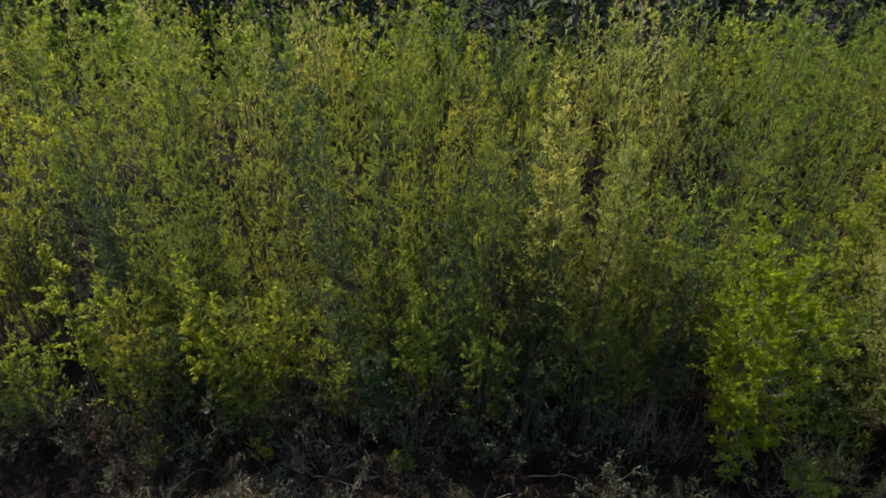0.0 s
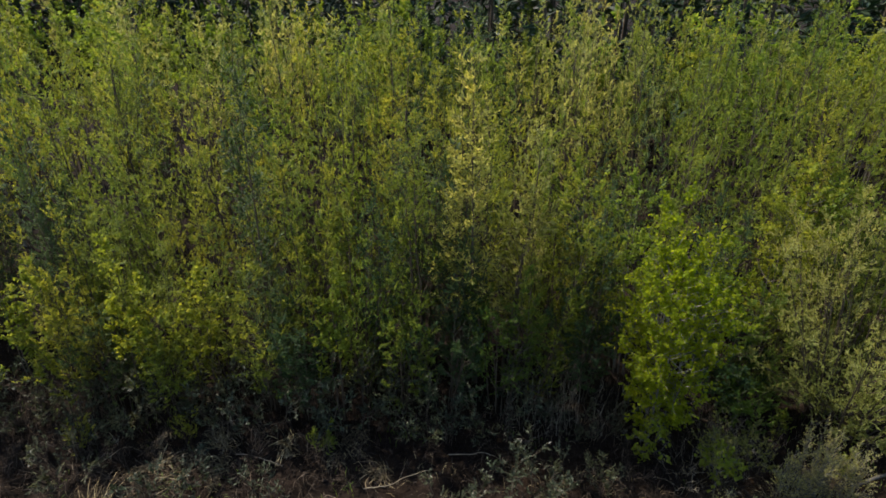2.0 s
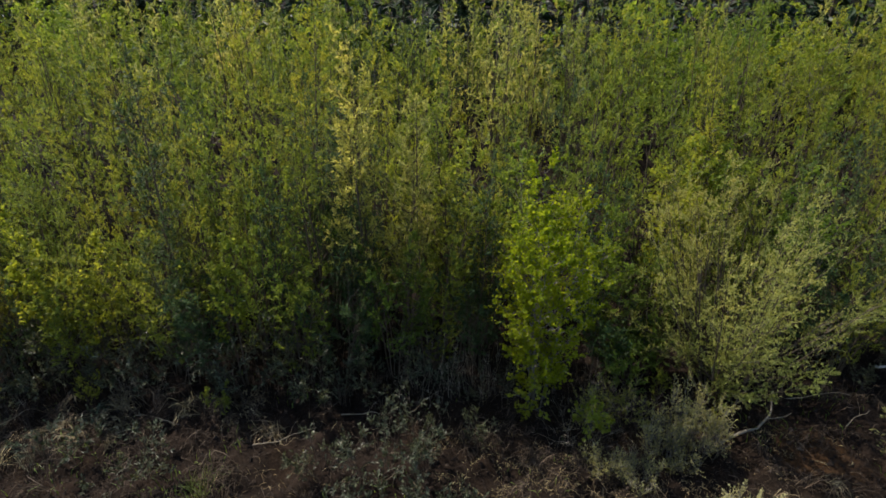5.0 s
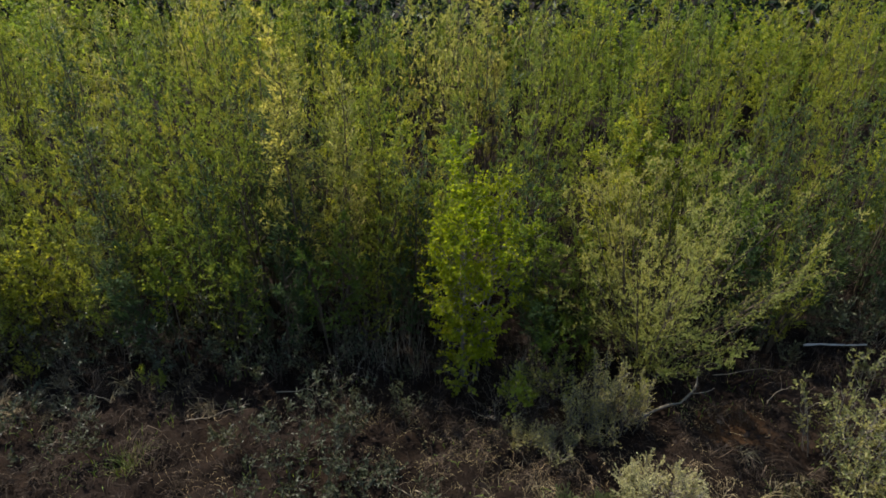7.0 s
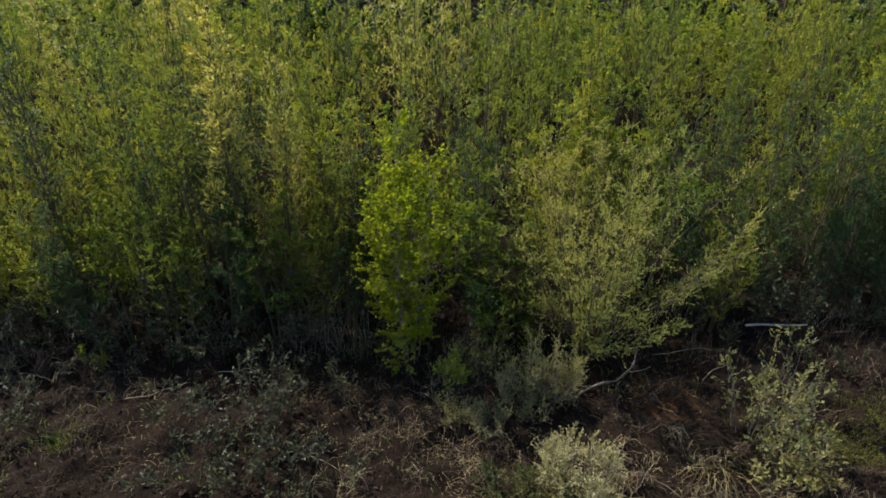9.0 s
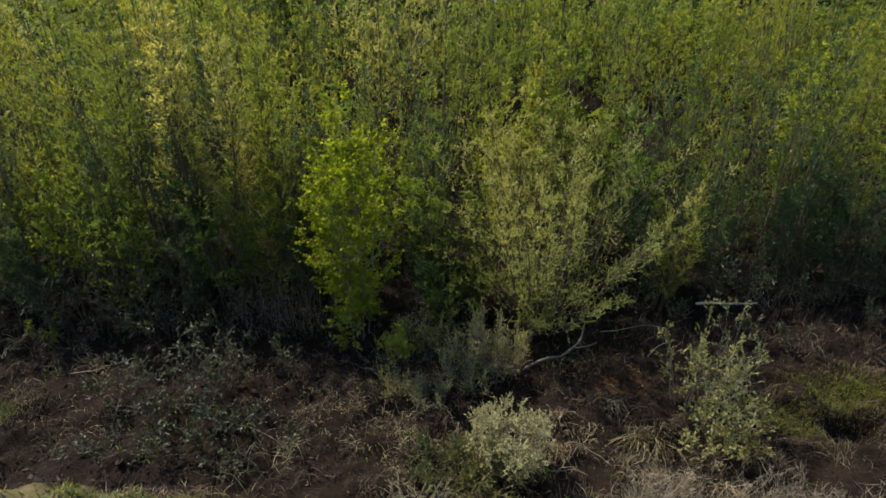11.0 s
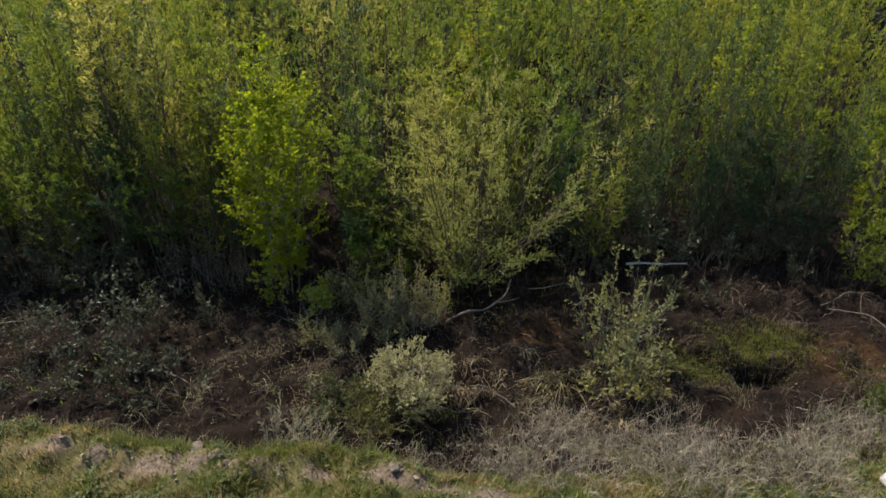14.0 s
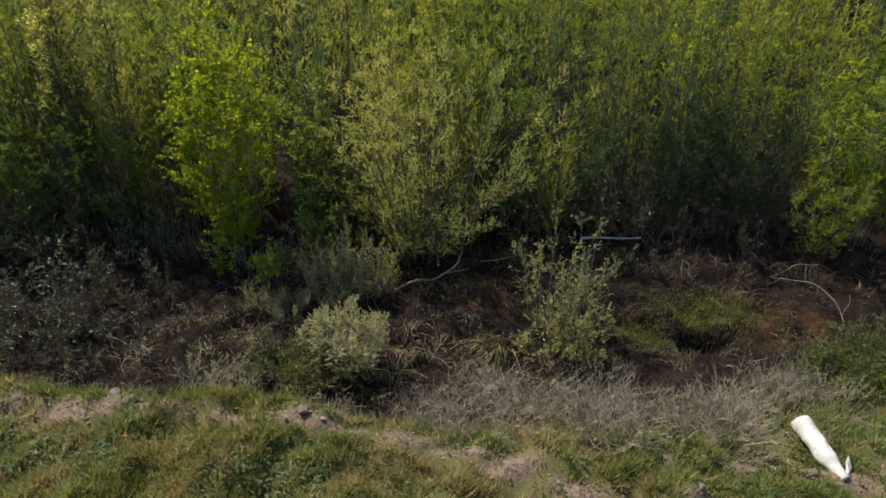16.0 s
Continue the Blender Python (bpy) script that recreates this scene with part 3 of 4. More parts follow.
def far_thicket():
    """The same scrub farther off, too many to count."""
    rng = np.random.default_rng(77)
    for kind in ("olive", "green", "tan", "aspen"):
        protos = []
        for j in range(3):
            q = shrub(rng, rng.uniform(3.4, 4.4), 0.5, 4, 9, 3, 8, (0.12, 0.042), 0.3, 2.0, short=0.55, single=True) if kind != "aspen" else shrub(rng, 3.7, 0.35, 4, 8, 3, 6, (0.11, 0.1), 0.25, 0.75, 0.8, 0.12, 0.75, 1.1, 0.15, sapling_girth, True, True)
            protos.append((q[2], join(q[0][:2]) if isinstance(q[0], list) else q[0]))
        fol, wood = [], []
        for _ in range(50):
            x = rng.uniform(-20, 20)
            y = 18.4 + (2.0 + 2.6 * float(grid_noise(x, 0, 0.45, 81)) + 9 * float(step(-1, -8, x))) * rng.random()
            a = rng.uniform(0, 6.28)
            k = rng.uniform(0.8, 1.3)
            rot = np.array(((math.cos(a), math.sin(a), 0), (-math.sin(a), math.cos(a), 0), (0, 0, 1))) * k
            f, w = protos[rng.integers(3)]
            off = np.array([x, y, float(ground_z(x, y))])
            fol.append((f[0] @ rot + off, f[1]))
            wood.append((w[0] @ rot + off, w[1]))
        ob = tagged(new("far_scrub"), "distant " + ("aspen" if kind == "aspen" else "willow") + " scrub merging into a green mass", "scrub", kind="stuff")
        part("stemwork", join(wood), BARK, ob)
        part("foliage", join(fol), LEAF[kind], ob)


far_thicket()


def spruces():
    rng = np.random.default_rng(12)
    protos = [plant("spruce_tree", spruce(rng, h, w * 1.6, 11, 6, 5), BARK, LEAF["needle"], "dark green spruce behind the willow thicket", "spruce", "spruces behind", (0, 0, -50), "trunk") for h, w in ((6.5, 2.4), (5.2, 2.0))]
    for x in np.arange(-24, 28, 1.9):
        for y in (23.6 + 7 * float(step(-1, -9, x)), 25.6 + 7 * float(step(-1, -9, x)), 28.5 + 6 * float(step(-1, -9, x)), 34.0 + 3 * float(step(-1, -9, x))):
            px, py = x + rng.uniform(-0.9, 0.9), y + rng.uniform(-1.5, 1.5)
            k = rng.uniform(0.85, 1.2)
            copy_thing(protos[rng.integers(2)], pose(px, py, float(ground_z(px, py)), 0, 0, rng.uniform(0, 360)) @ Matrix.Diagonal((k, k, k, 1)))
    for ob in protos:
        for o in (*ob.children_recursive, ob):
            bpy.data.objects.remove(o)


spruces()

# ---------------------------------------------------------------- plants that stand out


def gz(x, y, sink=0.0):
    return (x, y, float(ground_z(x, y)) - sink)


rng = np.random.default_rng(101)
plant("aspen_sapling", shrub(rng, 3.8, 0.45, 8, 22, 6, 13, (0.043, 0.039), 0.11, 0.85, 0.84, 0.16, 0.8, 0.9, 0.16, sapling_girth, True, lean=(0.12, 0.0)), GREYBARK, LEAF["bright"], "bright yellow-green aspen sapling standing before the thicket", "sapling", at=gz(4.2, 6.35))
plant("willow_bush", shrub(rng, 3.75, 1.65, 54, 11, 6, 15, (0.036, 0.0145), 0.05, 1.2, 0.72, 0.45, 0.74, 0.85, 0.2, arms=((2.6, 0.3, 3.15), (2.3, 0.1, 2.7), (2.05, -0.2, 2.1), (-1.75, -0.2, 1.35), (-1.65, -0.1, 2.0), (1.5, -0.5, 1.05), (1.0, -0.7, 0.9), (0.5, -0.8, 1.1), (-0.8, -0.7, 1.0), (-1.35, -0.4, 0.9), (0.0, -0.8, 1.25), (1.7, -0.3, 1.5), (-0.4, -0.75, 0.8)), twig_sides=0), BARK, LEAF["bush"], "broad rounded olive willow bush before the thicket", "willow", at=gz(7.1, 6.65))
plant("willow_shrub", shrub(rng, 1.75, 0.75, 12, 9, 4, 10, (0.058, 0.019), 0.1, 1.0, 0.4, 0.12), BARK, LEAF["olive"], "young yellow-green willow spreading low over dark ground", "willow", at=gz(13.55, 6.45))
plant("sage_bush", shrub(rng, 1.0, 0.4, 22, 10, 5, 12, (0.026, 0.012), 0.08, 0.7, 0.34, 0.22, 0.7, 0.9, 0.35), GREYBARK, LEAF["sage"], "small silvery pale green bush on the litter", "bush", at=gz(6.25, 3.6))
for x, y, h, r in ((5.75, 3.35, 0.55, 0.4), (6.0, 3.2, 0.5, 0.35), (5.45, 3.6, 0.45, 0.3)):
    plant("leafy_shrub", shrub(rng, h, r, 10, 7, 4, 8, (0.036, 0.015), 0.1, 0.7, 0.25, 0.2), BARK, LEAF["dull"], "low green straggling shrub beside a silvery bush", "shrub", "low shrubs", gz(x, y))
for x, y, h, r in ((5.3, 6.2, 0.9, 0.3), (5.0, 5.75, 0.6, 0.25), (5.55, 5.9, 0.6, 0.25)):
    plant("leafy_shrub", shrub(rng, h, r, 7, 6, 3, 5, (0.045, 0.018), 0.1, 1.1, 0.28, 0.2, 0.5), GREYBARK, LEAF["tan"], "low tan-green shrub between the sapling and the bush", "shrub", "low shrubs", gz(x, y))
for x, y, h, r in ((8.8, 4.6, 1.75, 0.4), (9.4, 4.95, 1.5, 0.45), (9.0, 4.2, 1.2, 0.35), (8.85, 3.75, 0.85, 0.35), (9.25, 3.95, 0.7, 0.4)):
    plant("leafy_shrub", shrub(rng, h, r, 8, 7, 3, 5, (0.05, 0.022), 0.15, 1.2, 0.32, 0.22, 0.5), GREYBARK, LEAF["pale"], "sparse pale-leaved shrub on open wet ground", "shrub", "pale shrubs", gz(x, y))
# the dark leaf colour carries the shade before the thicket
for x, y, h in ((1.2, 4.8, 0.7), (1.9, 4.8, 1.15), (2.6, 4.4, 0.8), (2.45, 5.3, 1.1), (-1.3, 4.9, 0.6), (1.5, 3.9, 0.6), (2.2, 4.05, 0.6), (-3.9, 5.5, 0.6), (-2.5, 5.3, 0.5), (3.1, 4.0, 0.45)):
    plant("leafy_shrub", shrub(rng, h, 0.5, 7, 5, 3, 6, (0.055, 0.022), 0.15, 0.8, 0.34, 0.25, 0.5), BARK, LEAF["shade"], "low straggling shrub, thicket shade put into its leaf colour", "shrub", "shaded shrubs", gz(x, y))

for x, y, h in ((-5.15, 6.95, 3.2), (-4.75, 6.9, 2.7), (-3.35, 6.9, 3.1), (-3.1, 6.85, 2.5), (-2.4, 6.85, 2.5), (-0.42, 6.8, 2.7)):
    plant("aspen_sapling", shrub(rng, h, 0.1, 2, 13, 4, 9, (0.05, 0.046), 0.35, 1.1, 0.34, 0.08, 0.7, 1.1, 0.1, sapling_girth, True), BARK, LEAF["aspen"], "small yellow-green aspen sapling at the thicket's edge", "sapling", "edge saplings", gz(x, y))
# the "dark" ones put shade into the leaf colour of the front edge
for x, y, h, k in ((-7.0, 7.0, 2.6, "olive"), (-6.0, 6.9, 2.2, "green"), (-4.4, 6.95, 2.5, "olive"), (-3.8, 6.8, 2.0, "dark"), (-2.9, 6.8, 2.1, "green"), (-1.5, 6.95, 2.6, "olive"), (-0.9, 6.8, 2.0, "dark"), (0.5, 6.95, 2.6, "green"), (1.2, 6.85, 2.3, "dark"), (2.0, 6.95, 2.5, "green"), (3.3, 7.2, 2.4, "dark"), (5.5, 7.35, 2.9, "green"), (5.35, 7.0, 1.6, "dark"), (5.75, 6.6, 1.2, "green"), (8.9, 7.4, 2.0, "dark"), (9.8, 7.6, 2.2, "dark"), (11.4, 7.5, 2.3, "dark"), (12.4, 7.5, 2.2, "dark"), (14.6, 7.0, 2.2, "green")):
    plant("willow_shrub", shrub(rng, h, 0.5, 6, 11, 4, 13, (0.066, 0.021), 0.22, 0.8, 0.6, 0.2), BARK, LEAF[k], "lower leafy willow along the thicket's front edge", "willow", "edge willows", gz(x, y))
for x, y, h, k in ((1.65, 7.6, 5.3, "tan"), (0.1, 9.9, 5.2, "olive"), (1.35, 7.45, 4.7, "tan"), (7.5, 9.2, 4.7, "olive"), (2.15, 7.5, 4.5, "tan"), (2.9, 7.7, 4.3, "olive"), (0.8, 7.6, 4.4, "olive"), (12.6, 8.3, 4.6, "olive"), (-6.0, 12.6, 5.2, "olive")):
    plant("willow_tree", shrub(rng, h, 0.12, 2, 34, 5, 10, (0.062, 0.02), 0.3, 0.9, 0.85, 0.08, 0.8, lean=rng.normal(0, 0.2, 2), thick=1.5), BARK, LEAF[k], "taller slender-stemmed willow rising from the thicket", "willow", "taller willows", gz(x, y))

plant("dark_sapling", shrub(rng, 5.1, 0.1, 2, 40, 5, 9, (0.05, 0.03), 0.25, 1.0, 0.5, 0.08, 0.85, single=True), BARK, LEAF["dark"], "slim dark green sapling rising above the willows", "sapling", at=gz(-1.6, 7.75))

# ---------------------------------------------------------------- grass, litter, brush


def strands(name, n, x0, x1, y0, y1, keep, height, width, lean, material, label, category, seed, simple=False, tufted=0.0):
    rng = np.random.default_rng(seed)
    x, y = rng.uniform(x0, x1, n), rng.uniform(y0, y1, n)
    ok = rng.random(n) < keep(x, y)
    x, y = x[ok], y[ok]
    p = np.stack([x, y, ground_z(x, y) - 0.005], 1)
    a = rng.uniform(0, 2 * math.pi, len(p))
    l = (np.stack([np.cos(a), np.sin(a)], 1)) * (lean * rng.uniform(0.3, 1.6, len(p)))[:, None]
    h = height * rng.uniform(0.4, 1.3, len(p)) * (1 - tufted * step(0.75, 0.35, grid_noise(x, y, 7.0, seed + 1)))
    v = blades(p, l, h, width * rng.uniform(0.6, 1.3, len(p)), rng, simple)
    ob = new(name, mesh_of(name, *v))
    ob.data.materials.append(material)
    return tagged(ob, label, category, kind="stuff")


def bare_sand(x, y):
    """Worn sandy spots along the lip of the bank."""
    out = 0 * x
    for cx, cy, r in SAND:
        out = out + np.exp(-((x - cx) / r) ** 2 - ((y - cy) / (r * 0.4)) ** 2)
    return np.clip(np.minimum(out, 1.1) * 1.4 - 0.2 + (0.55 * grid_noise(x, y, 5.0, 47) + 0.45 * grid_noise(x, y, 12.0, 67) - 0.5) * 2.4 * (out > 0.12), 0, 0.97)


def on_bank(x, y):
    return step(0.62, 0.95, ground_z(x, y)) * step(-0.05, 0.12, grid_noise(x, y, 1.4, 41)) * (1 - bare_sand(x, y))


def off_bank(x, y):
    return 1 - step(0.5, 0.9, ground_z(x, y))


def green_patch(x, y):
    return step(0.32, 0.6, 0.35 * grid_noise(x, y, 1.1, 61) + 0.65 * grid_noise(x, y, 3.6, 62))


def close_turf(x, y):
    """The stretch of the lip with the finest grass, fading out round it."""
    w = (grid_noise(x, y, 1.5, 75) - 0.5) * 0.6
    return step(-0.1, 0.7, y + w) * step(1.2, 2.2, x + w) * step(12.6, 11.8, x + w)


def worn(x, y):
    """Close turf broken by bare specks."""
    return step(0.25, 0.5, 0.6 * grid_noise(x, y, 6.5, 65) + 0.4 * grid_noise(x, y, 13.0, 66))


strands("bank_grass", 300000, 1.0, 12.6, 0.1, 2.9, lambda x, y: close_turf(x, y) * on_bank(x, y) * (0.15 + 0.85 * green_patch(x, y)) * (0.25 + 0.75 * worn(x, y)), 0.11, 0.013, 0.65, LEAF["grass"], "short green grass on the sandy bank", "grass", 51, True, 0.65)
strands("ochre_grass", 180000, 1.0, 12.6, 0.1, 2.9, lambda x, y: close_turf(x, y) * on_bank(x, y) * (1 - 0.85 * green_patch(x, y)) * (0.25 + 0.75 * worn(x, y)), 0.12, 0.01, 0.6, LEAF["ochre"], "dry ochre grass between the green on the bank", "grass", 60, True, 0.6)
strands("bank_weeds", 60000, 1.0, 12.6, 0.1, 2.9, lambda x, y: close_turf(x, y) * on_bank(x, y) * step(0.4, 0.65, grid_noise(x, y, 2.3, 63)), 0.055, 0.021, 1.0, LEAF["grass"], "low broad-leaved weeds among the bank grass", "weeds", 64)
strands("open_grass", 60000, -8, 20, -7, 2.9, lambda x, y: on_bank(x, y) * (0.3 + 0.7 * green_patch(x, y)) * (1 - close_turf(x, y)), 0.14, 0.024, 0.5, LEAF["grass"], "rough green grass over the top of the bank", "grass", 50, True, 0.6)
strands("open_dry_grass", 45000, -8, 20, -7, 2.9, lambda x, y: on_bank(x, y) * (1 - 0.8 * green_patch(x, y)) * (1 - close_turf(x, y)), 0.14, 0.02, 0.45, LEAF["ochre"], "dry ochre grass over the top of the bank", "grass", 74, True, 0.6)
strands("foot_grass", 30000, 3.0, 13.2, 1.6, 3.9, lambda x, y: step(0.05, 0.4, ground_z(x, y)) * step(0.35, 0.7, grid_noise(x, y, 1.7, 49)), 0.13, 0.007, 0.7, LEAF["grass"], "thin grass growing through the dry brush", "grass", 59, True)
strands("tall_bank_grass", 42000, 1.0, 12.6, 0.1, 2.9, lambda x, y: close_turf(x, y) * on_bank(x, y) * step(0.5, 0.75, grid_noise(x, y, 0.9, 43)), 0.15, 0.008, 0.5, LEAF["moss"], "longer green grass in patches on the bank", "grass", 52)
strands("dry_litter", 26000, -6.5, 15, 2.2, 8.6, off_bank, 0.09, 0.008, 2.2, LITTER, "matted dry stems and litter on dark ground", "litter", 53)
strands("pale_bits", 14000, 2.6, 8.6, 3.2, 5.9, lambda x, y: off_bank(x, y) * step(0.5, 0.8, 0.6 * grid_noise(x, y, 1.3, 68) + 0.4 * grid_noise(x, y, 5.0, 70)), 0.045, 0.009, 1.6, LEAF["straw"], "short pale bits of broken reed and stem on the ground", "straw", 69)
strands("straw_litter", 22000, -6.5, 15, 2.2, 6.5, lambda x, y: off_bank(x, y) * step(0.45, 0.8, grid_noise(x, y, 1.1, 44)) * (0.15 + 0.85 * step(5.2, 4.0, y + 0.25 * np.clip(x - 5, 0, 4))), 0.085, 0.006, 2.0, LEAF["straw"], "pale dry straw scattered over the litter", "straw", 54)
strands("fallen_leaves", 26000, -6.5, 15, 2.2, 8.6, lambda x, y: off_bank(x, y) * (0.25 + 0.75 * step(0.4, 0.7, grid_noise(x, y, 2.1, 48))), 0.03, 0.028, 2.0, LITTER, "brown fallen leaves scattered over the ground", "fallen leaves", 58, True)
strands("dead_stalks", 7000, -8, 16, 6.2, 9.5, lambda x, y: 0 * x + 1, 0.4, 0.006, 0.45, BARK, "thin dead stalks standing under the willows", "stalks", 55)
strands("wet_grass", 60000, 9.2, 13.6, 3.4, 5.6, lambda x, y: off_bank(x, y) * (np.exp(-((x - 11.3) / 0.5) ** 2 - ((y - 4.9) / 0.35) ** 2) + np.exp(-((x - 10.0) / 0.45) ** 2 - ((y - 4.45) / 0.3) ** 2) + 0.12 * step(0.5, 0.8, grid_noise(x, y, 1.6, 45))), 0.07, 0.007, 0.6, LEAF["moss"], "mossy yellow-green grass on wet ground", "grass", 56)
strands("sprout_weeds", 5000, -6.5, 15, 2.6, 7.0, lambda x, y: off_bank(x, y) * step(0.62, 0.85, grid_noise(x, y, 1.3, 46)), 0.14, 0.012, 0.8, LEAF["green"], "small green weeds sprouting from the litter", "weeds", 57)


THATCH = grain_material("grey_thatch", ((0.1, (0.012, 0.009, 0.006)), (0.45, (0.03, 0.022, 0.015)), (0.8, (0.075, 0.056, 0.038)), (1.0, (0.24, 0.19, 0.135))), 9, 0.85, 0, 0.75)


def thatch(name, clumps, per, x0, x1, y0, y1, keep, height, reach, width, material, label, seed):
    """Hummocks of fallen stems: strands that arch outward from a root and lie down on the ground."""
    r = np.random.default_rng(seed)
    cx, cy = r.uniform(x0, x1, clumps), r.uniform(y0, y1, clumps)
    ok = r.random(clumps) < keep(cx, cy)
    cx, cy = np.repeat(cx[ok], per), np.repeat(cy[ok], per)
    k = len(cx)
    size = np.repeat(r.uniform(0.5, 1.25, ok.sum()), per) * r.uniform(0.5, 1.2, k)
    comb = np.repeat(r.uniform(0, 2 * math.pi, ok.sum()), per)
    a = comb + r.normal(0, 1.0, k)
    ca, sa = np.cos(a), np.sin(a)
    bx, by = cx + r.normal(0, 0.07, k), cy + r.normal(0, 0.07, k)
    pts = []
    for u in (0.0, 0.33, 0.7, 1.0):
        bend = a + u * r.normal(0, 0.35, k)
        px, py = bx + np.cos(bend) * reach * size * u, by + np.sin(bend) * reach * size * u
        lift = height * size * (0.05 + 3.3 * u * (1 - u) ** 1.3) + r.uniform(0.0, 0.03, k)
        pts.append(np.stack([px, py, ground_z(px, py) + lift], 1))
    side = np.stack([-sa, ca, r.normal(0, 0.5, k)], 1) * (width * r.uniform(0.6, 1.4, k) / 2)[:, None]
    taper = (1.0, 0.9, 0.7, 0.25)
    v = np.stack([q for p, t in zip(pts, taper) for q in (p - side * t, p + side * t)], 1)
    i = np.arange(3)[None, :] * 2 + np.arange(k)[:, None] * 8
    f = np.concatenate([np.stack([i, i + 1, i + 3], -1).reshape(-1, 3), np.stack([i, i + 3, i + 2], -1).reshape(-1, 3)])
    ob = new(name, mesh_of(name, v.reshape(-1, 3), f))
    ob.data.materials.append(material)
    return tagged(ob, label, "thatch", kind="stuff")


thatch("dead_thatch", 800, 26, -6.5, 14.5, 2.5, 6.9, lambda x, y: off_bank(x, y) * (0.3 + 0.7 * step(0.35, 0.65, grid_noise(x, y, 0.9, 82))) * (1 - 0.75 * step(-0.6, 0.4, x) * step(4.0, 3.0, x)), 0.14, 0.3, 0.0075, THATCH, "hummocks of fallen grey-brown stems on dark ground", 83)
thatch("pale_thatch", 110, 30, 3.2, 12.8, 2.7, 4.9, lambda x, y: off_bank(x, y) * step(0.4, 0.7, grid_noise(x, y, 0.8, 84)) * step(9.8, 8.6, x), 0.11, 0.26, 0.0065, LEAF["straw"], "combed hummocks of pale dry grass at the bank's foot", 85)
# pale stems added in place of sun flecks on the ground
thatch("pale_litter", 26, 40, -3.6, 0.4, 5.55, 6.35, lambda x, y: 0 * x + 0.8, 0.07, 0.22, 0.014, LEAF["straw"], "pale stems standing in for sun flecks before the willows", 86)

# ---------------------------------------------------------------- tufts, brush, dead wood


def tuft(name, x, y, n, height, width, lean, material, label, category, group="", drift=(0, 0), radius=0.12):
    """A clump of arching grass blades from one root."""
    root = tagged(new(name), label, category, group)
    root.location = gz(x, y)
    a, r = rng.uniform(0, 2 * math.pi, n), radius * np.sqrt(rng.random(n))
    p = np.stack([r * np.cos(a), r * np.sin(a), np.full(n, -0.03)], 1)
    l = unit(np.stack([np.cos(a), np.sin(a)], 1) * 0.35 + rng.normal(size=(n, 2))) * (lean * rng.uniform(0.1, 1.4, n))[:, None] + np.array(drift)
    h = (height * rng.uniform(0.5, 1.1, n))[:, None, None]
    s = np.linspace(0, 1, 5)[None, :, None]
    bend = np.linalg.norm(l, axis=1)[:, None, None]
    rise = h * (s * (1 + 0.25 * bend) - s ** 2.2 * np.clip(0.75 * bend, 0, 1.3))
    path = p[:, None] + np.concatenate([l, np.zeros((n, 1))], 1)[:, None] * h * s ** 1.4 + np.array([0, 0, 1.0]) * rise
    side = unit(np.stack([-l[:, 1], l[:, 0], np.zeros(n)], 1) + ball(rng, n) * 0.35)[:, None] * (width * rng.uniform(0.7, 1.3, n))[:, None, None] * (1.02 - s) ** 0.6 * 0.5
    v = np.stack([path - side, path + side], 2).reshape(-1, 3)
    k = np.arange(4)[None, :] * 2 + np.arange(n)[:, None] * 10
    t = np.concatenate([np.stack([k, k + 1, k + 3], -1).reshape(-1, 3), np.stack([k, k + 3, k + 2], -1).reshape(-1, 3)])
    tagged(part("grass_blade_mass", (v, t), material, root), kind="stuff")
    return root


tuft("straw_tuft", 8.1, 4.0, 60, 0.6, 0.012, 0.7, LEAF["straw"], "drooping tuft of long pale dry grass", "grass tuft", "straw tufts", (-0.4, -0.75), 0.2)
for x, y, h in ((10.5, 3.75, 0.22), (11.2, 3.55, 0.2), (9.6, 3.7, 0.24), (9.0, 3.55, 0.26), (3.4, 3.9, 0.3), (2.9, 3.7, 0.32), (-2.9, 5.2, 0.4), (-3.4, 5.0, 0.45), (5.0, 4.2, 0.2), (12.2, 4.1, 0.3), (5.6, 5.2, 0.35), (8.5, 3.3, 0.35)):
    tuft("straw_tuft", x, y, 70, h * 0.8, 0.006, 1.2, LEAF["straw"], "low sprawling tuft of dry grass on litter", "grass tuft", "straw tufts", rng.normal(0, 0.4, 2), 0.2)
for x, y, h in ((12.0, 3.25, 0.34), (12.5, 3.5, 0.36), (12.35, 2.95, 0.32), (12.9, 3.3, 0.36), (-0.4, 4.7, 0.28), (12.75, 3.75, 0.4), (13.3, 3.7, 0.36)):
    tuft("grass_tuft", x, y, 150, h, 0.01, 0.75, LEAF["moss"], "rough clump of green grass at the bank's foot", "grass tuft", "green tufts", (0, 0), 0.24)
for x, y, h in ((6.12, 5.4, 1.25), (5.9, 5.35, 1.1), (6.3, 5.25, 0.9), (5.7, 5.2, 0.8), (6.5, 5.5, 0.9), (5.95, 5.05, 0.6), (4.9, 4.9, 0.45), (5.3, 4.7, 0.4)):
    plant("dry_weed", shrub(rng, h, 0.15, 12, 7, 3, 5, (0.032, 0.01), 0.1, 2.6, 0.22, 0.2, 0.5), GREYBARK, LEAF["weed"], "upright clump of half-dry tan-green weeds", "weed", "dry weeds", gz(x, y))
